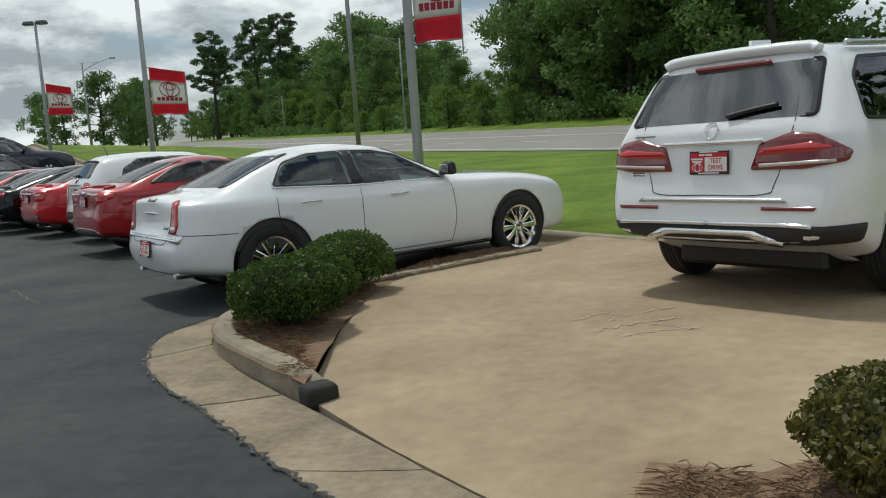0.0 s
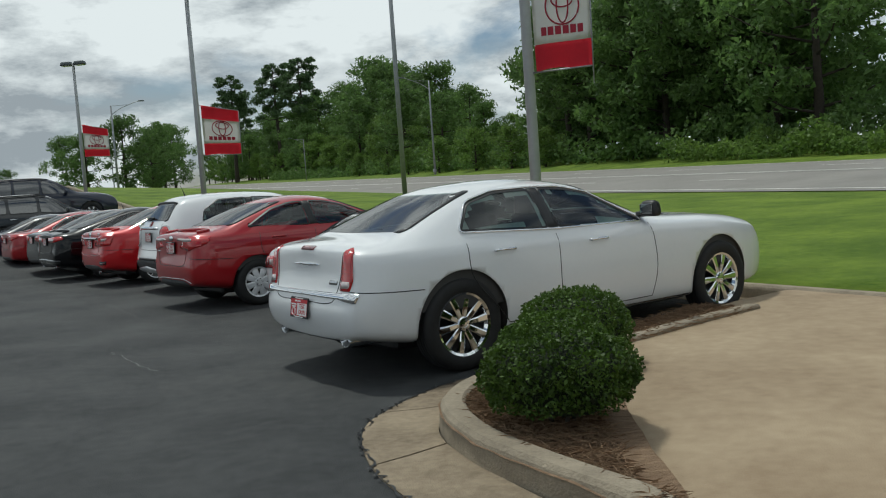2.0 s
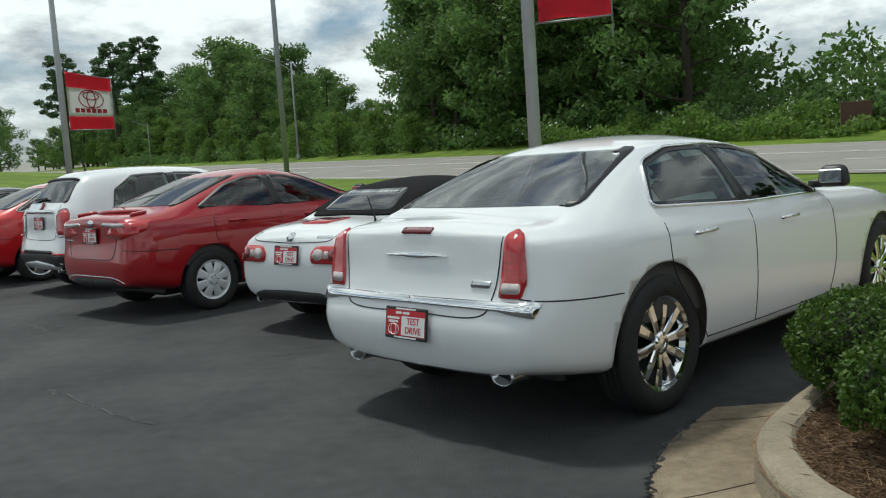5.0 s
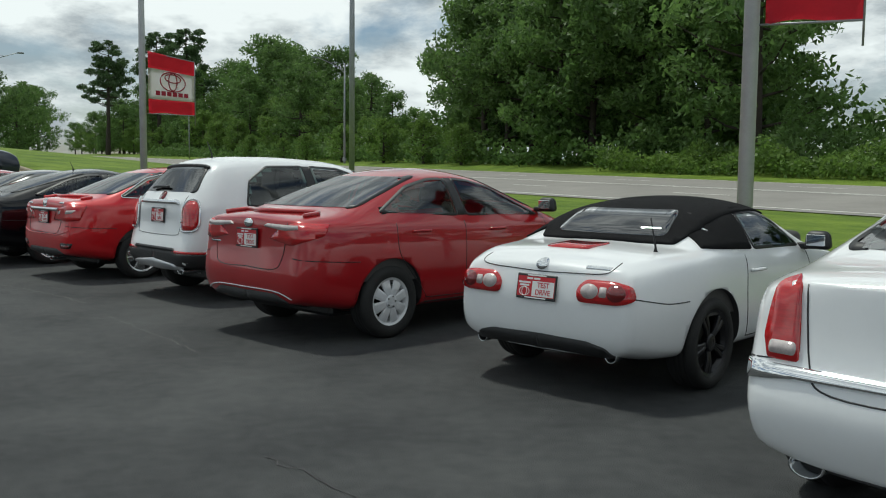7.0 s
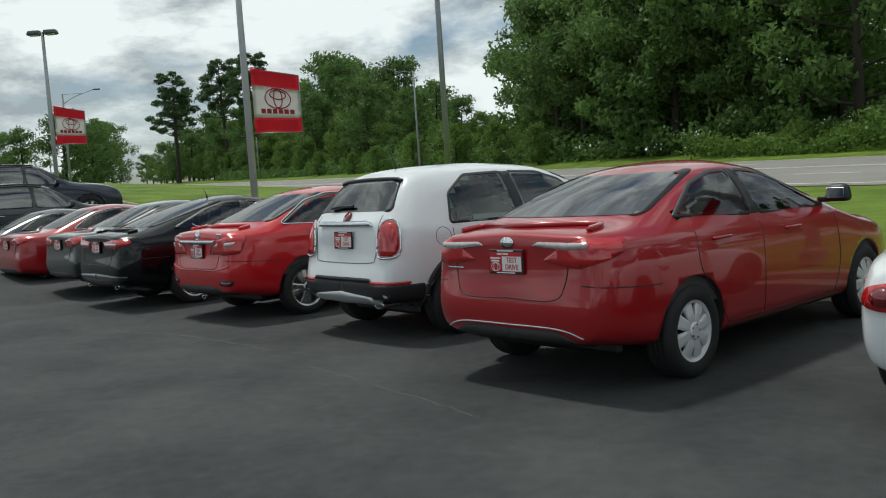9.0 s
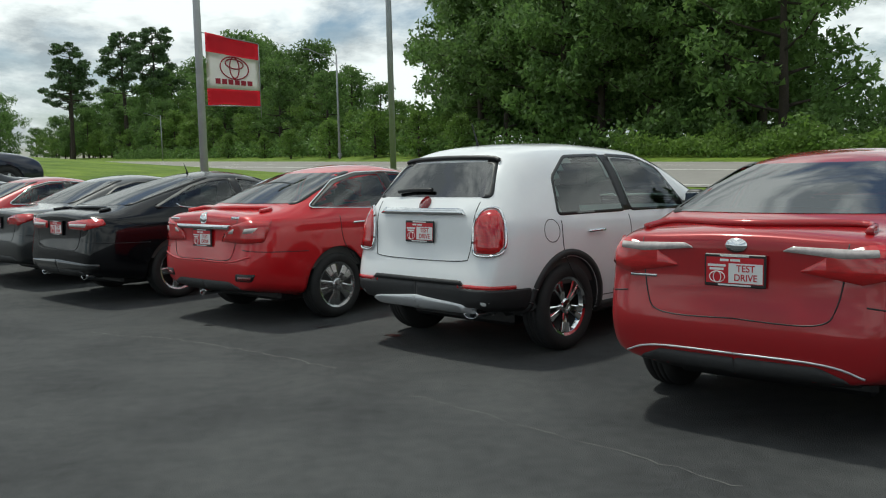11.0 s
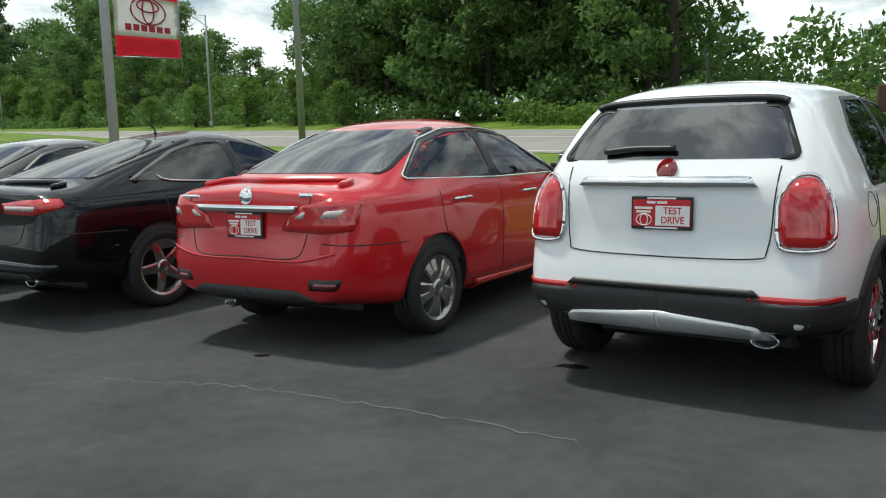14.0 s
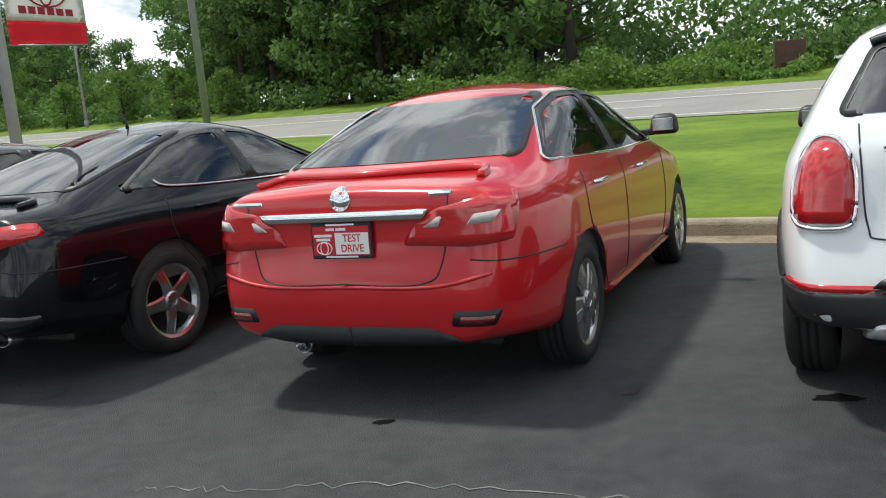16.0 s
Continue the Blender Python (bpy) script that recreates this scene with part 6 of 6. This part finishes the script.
# soft-top roadster
mx = dict(name="convertible", L=4.0, W=1.7, wb=2.33, ro=0.86, r=0.31, rim=0.222, style="black", paint=WHITE, bwf=0.94,
          top=[(0, 0.82), (0.06, 0.87), (0.3, 0.92), (0.76, 0.945), (0.86, 0.99), (1.02, 1.11), (1.22, 1.195), (1.5, 1.235), (1.8, 1.245), (2.05, 1.23), (2.3, 1.13), (2.6, 0.95), (2.75, 0.9), (3.3, 0.82), (3.85, 0.68), (4.0, 0.58)],
          belt=[(0, 0.78), (0.3, 0.84), (0.85, 0.89), (2.5, 0.86), (3.2, 0.77), (4.0, 0.52)], stations=[0.76, 0.9, 1.2], tw=[(0, 0.55), (1.2, 0.56), (2.2, 0.55), (4, 0.55)], plan=plan_of(4.0, 0.75, 0.66), bot=bot_of(4.0, 0.24),
          rear=[(0.2, 0.1), (0.4, 0.01), (0.55, 0.0), (0.7, 0.03), (0.86, 0.08)], nose=[(0.2, 0.06), (0.4, 0.0), (0.7, 0.2)], mirror=(2.38, 0.8, 0.93), mirror_mat=TRIM, plate=(0, 0.68), handles=((1.45, 0.76),), bench=False,
          seat=1.6, seat_z=0.0, handle_mat=WHITE, exhaust=((0.52, 0.285, 0.042, 1), (-0.52, 0.285, 0.042, 1)), antenna=(0.55, -0.55, 0.004, 0.24),
          windows=[("side", [(1.5, 0.9), (2.34, 0.885), (2.12, 1.1), (1.85, 1.16), (1.56, 1.15)]), ("front", [(-0.62, 0.95), (0.62, 0.95), (0.5, 1.17), (-0.5, 1.17)])],
          parts=[("side_line", "seam", TRIM, [(1.32, 0.87), (1.3, 0.6), (1.36, 0.3)]), ("side_line", "seam", TRIM, [(2.42, 0.86), (2.48, 0.55), (2.4, 0.3)]), ("side_line", "seam", TRIM, [(1.36, 0.3), (2.4, 0.3)]),
                 ("top", "soft_top", CLOTH, [(0.8, -0.54), (1.0, -0.62), (1.42, -0.6), (2.15, -0.55), (2.2, -0.3), (2.22, 0), (2.2, 0.3), (2.15, 0.55), (1.42, 0.6), (1.0, 0.62), (0.8, 0.54), (0.76, 0.3), (0.75, 0), (0.76, -0.3)], dict(off=0.014, thick=0.02, label="black canvas soft top")),
                 ("side", "soft_top_side", CLOTH, [(0.84, 0.93), (1.46, 0.9), (1.53, 1.16), (1.84, 1.185), (2.16, 1.12), (2.14, 1.19), (1.85, 1.235), (1.4, 1.215), (1.15, 1.16), (1.0, 1.08)], dict(off=0.013, thick=0.018, round=0.01)),
                 ("rear", "rear_window", DARKGLASS, [(-0.45, 0.985), (0.45, 0.985), (0.4, 1.15), (-0.4, 1.15)], dict(off=0.022, round=0.05)),
                 ("rear", "brake_light", TAIL, [(-0.17, 0.918), (0.17, 0.918), (0.16, 0.94), (-0.16, 0.94)], dict(off=0.01, round=0.008)),
                 ("wrap", "tail_light", TAIL, [(-0.18, 0.615), (0.12, 0.615), (0.22, 0.65), (0.2, 0.73), (0.08, 0.755), (-0.14, 0.755), (-0.2, 0.69)], dict(off=0.018, round=0.05, label="oval red tail lamp with clear round lenses")),
                 ("wrap", "lens", CLEAR, oval(-0.1, 0.685, 0.06, 0.045), dict(off=0.026, round=0.004)), ("wrap", "lens", TAILDARK, oval(0.09, 0.685, 0.065, 0.05), dict(off=0.026, round=0.004)),
                 ("wrap", "lens", CLEAR, [(-0.03, 0.655), (0.02, 0.655), (0.02, 0.715), (-0.03, 0.715)], dict(off=0.024, round=0.01)),
                 ("wrap_line", "seam", TRIM, [(-0.51, 0.78), (-0.3, 0.785), (-0.02, 0.8), (0.05, 0.86)]), ("wrap_line", "seam", TRIM, [(0.2, 0.66), (0.5, 0.62), (0.72, 0.62)]),
                 ("rear", "emblem", CHROME, oval(0, 0.825, 0.045, 0.034), dict(off=0.01, round=0.004)), ("rear", "badge", CHROME, [(0.33, 0.82), (0.5, 0.82), (0.5, 0.835), (0.33, 0.835)], dict(off=0.006, round=0.003)),
                 ("wrap", "bumper_lower", PLASTIC, [(-0.51, 0.24), (0.05, 0.24), (0.12, 0.25), (0.0, 0.34), (-0.12, 0.37), (-0.51, 0.38)], dict(off=0.012))])
car(mx, by_wheel(mx, -2.929, 12.029, 46), "white two-seat convertible with black canvas roof and black wheels", "convertible")

# large white SUV on the pad
gl = dict(name="suv", L=4.82, W=1.935, wb=2.915, ro=1.04, r=0.385, rim=0.26, style="five", paint=WHITE, bwf=0.95, gap=0.05,
          top=[(0, 1.2), (0.05, 1.4), (0.12, 1.62), (0.25, 1.74), (0.5, 1.77), (1.5, 1.8), (2.4, 1.77), (2.9, 1.66), (3.3, 1.36), (3.6, 1.2), (4.3, 1.12), (4.7, 0.98), (4.82, 0.85)],
          belt=[(0, 1.15), (0.3, 1.2), (2.6, 1.12), (3.6, 1.06), (4.82, 0.75)], tw=[(0, 0.66), (0.4, 0.68), (2.5, 0.68), (4.82, 0.66)], plan=plan_of(4.82, 0.85), bot=bot_of(4.82, 0.42),
          rear=[(0.35, 0.1), (0.5, 0.0), (0.68, 0.0), (0.74, 0.06), (1.2, 0.1), (1.5, 0.24), (1.68, 0.32), (1.8, 0.3)], nose=[(0.3, 0.05), (0.6, 0.0), (1.0, 0.15)], mirror=(3.1, 0.92, 1.24), plate=(0, 0.99), handles=((1.5, 1.0), (2.5, 1.0)),
          seat=2.45, seat_z=0.4, glass=DARKGLASS, exhaust=((0.62, 0.5, 0.045, 2.0), (-0.62, 0.5, 0.045, 2.0)),
          windows=[("side", [(0.42, 1.22), (1.3, 1.2), (1.25, 1.66), (0.72, 1.64), (0.5, 1.5)]), ("side", [(1.38, 1.2), (2.2, 1.18), (2.2, 1.68), (1.33, 1.67)]), ("side", [(2.28, 1.18), (3.2, 1.15), (2.85, 1.52), (2.28, 1.68)]),
                   ("rear", [(-0.74, 1.26), (0.74, 1.26), (0.66, 1.64), (-0.66, 1.64)]), ("front", [(-0.75, 1.2), (0.75, 1.2), (0.6, 1.66), (-0.6, 1.66)])],
          parts=door_seams(1.0, 2.24, 3.2, 0.45, 1.15) + [
              ("wrap", "tail_light", TAILDARK, [(-0.3, 0.93), (0.1, 0.93), (0.38, 0.97), (0.42, 1.03), (0.2, 1.15), (0.0, 1.17), (-0.24, 1.1)], dict(off=0.014, label="dark red wrap-around tail lamp")),
              ("wrap", "lamp_glow", TAIL, [(-0.26, 1.02), (0.2, 1.04), (0.3, 1.06), (0.16, 1.1), (-0.22, 1.07)], dict(off=0.018, round=0.01)), ("wrap", "reversing_light", CLEAR, [(-0.24, 0.945), (0.3, 0.965), (0.3, 0.985), (-0.24, 0.97)], dict(off=0.018, round=0.005)),
              ("rear", "chrome_bar", CHROME, [(-0.42, 1.11), (0.42, 1.11), (0.4, 1.135), (-0.4, 1.135)], dict(off=0.02, round=0.008)),
              ("rear_line", "emblem", CHROME, [(0.052 * math.cos(t), 1.2 + 0.052 * math.sin(t)) for t in np.linspace(0, 6.28, 20)], dict(rad=0.006, off=0.012)),
              ("rear", "badge", CHROME, [(-0.68, 1.185), (-0.48, 1.185), (-0.48, 1.205), (-0.68, 1.205)], dict(off=0.006, round=0.003)), ("rear", "badge", ALLOY, [(-0.68, 0.9), (-0.57, 0.9), (-0.57, 0.925), (-0.68, 0.925)], dict(off=0.006, round=0.003)),
              ("rear", "bumper_step", ALLOY, [(-0.6, 0.715), (0.6, 0.715), (0.56, 0.745), (-0.56, 0.745)], dict(off=0.012, round=0.008)),
              ("wrap", "reflector", TAILDARK, [(-0.2, 0.665), (0.16, 0.665), (0.18, 0.69), (-0.2, 0.69)], dict(off=0.01, round=0.006)),
              ("wrap", "bumper_lower", PLASTIC, [(-0.62, 0.42), (0.2, 0.42), (0.55, 0.45), (0.55, 0.57), (-0.62, 0.57)], dict(off=0.01)), ("wrap_line", "bumper_chrome", CHROME, [(-0.62, 0.575), (-0.1, 0.575), (0.15, 0.565)], dict(rad=0.018, off=0.015)),
              ("rear", "skid_plate", CHROME, [(-0.5, 0.44), (-0.3, 0.5), (0.3, 0.5), (0.5, 0.44), (0.56, 0.46), (0.36, 0.535), (-0.36, 0.535), (-0.56, 0.46)], dict(off=0.03, round=0.015)),
              ("wrap_line", "seam", TRIM, [(-0.62, 0.765), (-0.2, 0.77), (-0.12, 0.85), (-0.02, 1.2), (-0.05, 1.4)]),
              ("rear_line", "rear_spoiler", WHITE, [(-0.6, 1.67), (-0.5, 1.7), (0, 1.715), (0.5, 1.7), (0.6, 1.67)], dict(rad=0.04, off=0.03)),
              ("rear_line", "wiper", TRIM, [(0.1, 1.28), (0.25, 1.31), (0.46, 1.34)], dict(rad=0.016, off=0.025)),
              ("rear", "brake_light", TAILDARK, [(-0.3, 1.625), (0.3, 1.625), (0.3, 1.645), (-0.3, 1.645)], dict(off=0.03, round=0.008)),
              ("top_line", "roof_rail", ALLOY, [(0.7, 0.64), (1.4, 0.645), (2.7, 0.62)], dict(rad=0.024, off=0.035)), ("top_line", "roof_rail", ALLOY, [(0.7, -0.64), (1.4, -0.645), (2.7, -0.62)], dict(rad=0.024, off=0.035)),
              ("top", "roof_fin", WHITE, [(0.62, -0.02), (0.85, -0.03), (0.85, 0.03), (0.62, 0.02)], dict(off=0.05, thick=0.06))])
h45, l45 = Vector((0.71, 0.704)), Vector((-0.704, 0.71))
car(gl, (2.62 - 0.71 * 1.04, 7.9 - 0.704 * 1.04, 45), "large white SUV with dark tinted rear glass on the display pad", "SUV", 0.125)


def dark_suv(color, k=1.0):
    return dict(name="suv", L=4.8, W=1.9, wb=2.8, ro=1.0, r=0.37, rim=0.24, style="plain", paint=color, bwf=0.95,
                top=[(0, 1.15), (0.05, 1.4), (0.12, 1.64), (0.25, 1.73), (0.6, 1.77), (2.0, 1.78), (2.5, 1.72), (3.1, 1.38), (3.3, 1.2), (4.2, 1.12), (4.7, 1.0), (4.8, 0.85)], belt=[(0, 1.12), (2.6, 1.1), (3.5, 1.05), (4.8, 0.75)],
                tw=[(0, 0.66), (2.5, 0.67), (4.8, 0.66)], plan=plan_of(4.8, 0.86, 0.78), bot=bot_of(4.8, 0.4), rear=[(0.3, 0.08), (0.5, 0.0), (1.1, 0.06), (1.7, 0.2)], nose=[(0.3, 0.05), (0.6, 0.0), (1.0, 0.1)], mirror=(2.95, 0.9, 1.2), plate=(0, 0.95),
                handles=((1.35, 1.0), (2.35, 1.0)), seat=2.3, seat_z=0.38, glass=DARKGLASS, rglass=DARKGLASS,
                windows=[("side", [(0.3, 1.18), (1.2, 1.17), (1.2, 1.64), (0.45, 1.64)]), ("side", [(1.28, 1.17), (2.1, 1.16), (2.1, 1.65), (1.28, 1.65)]), ("side", [(2.18, 1.16), (3.05, 1.13), (2.6, 1.58), (2.18, 1.65)]),
                         ("rear", [(-0.7, 1.2), (0.7, 1.2), (0.64, 1.6), (-0.64, 1.6)]), ("front", [(-0.72, 1.2), (0.72, 1.2), (0.6, 1.62), (-0.6, 1.62)])],
                parts=door_seams(0.95, 2.14, 3.05, 0.42, 1.1) + [("wrap", "tail_light", TAIL, [(-0.06, 0.85), (0.16, 0.85), (0.2, 1.15), (0.0, 1.15)], dict(off=0.014)), ("top_line", "roof_rail", TRIM, [(0.6, 0.62), (2.4, 0.62)], dict(rad=0.022, off=0.03)),
                                                                 ("top_line", "roof_rail", TRIM, [(0.6, -0.62), (2.4, -0.62)], dict(rad=0.022, off=0.03)), ("wrap", "bumper_lower", PLASTIC, [(-0.6, 0.4), (0.4, 0.4), (0.4, 0.55), (-0.6, 0.55)], dict(off=0.01))])


car(dark_suv(GREY), (-19.4, 27.2, 44), "dark grey SUV with black windows in the row", "SUV", lot_z((KS.x * -19.4 + KS.y * 27.2)) * 0.5)
car(dark_suv(NAVY), (-21.6, 31.0, 38), "navy blue SUV parked beyond the sedans", "SUV", lot_z((KS.x * -21.6 + KS.y * 31.0)) - 0.05)
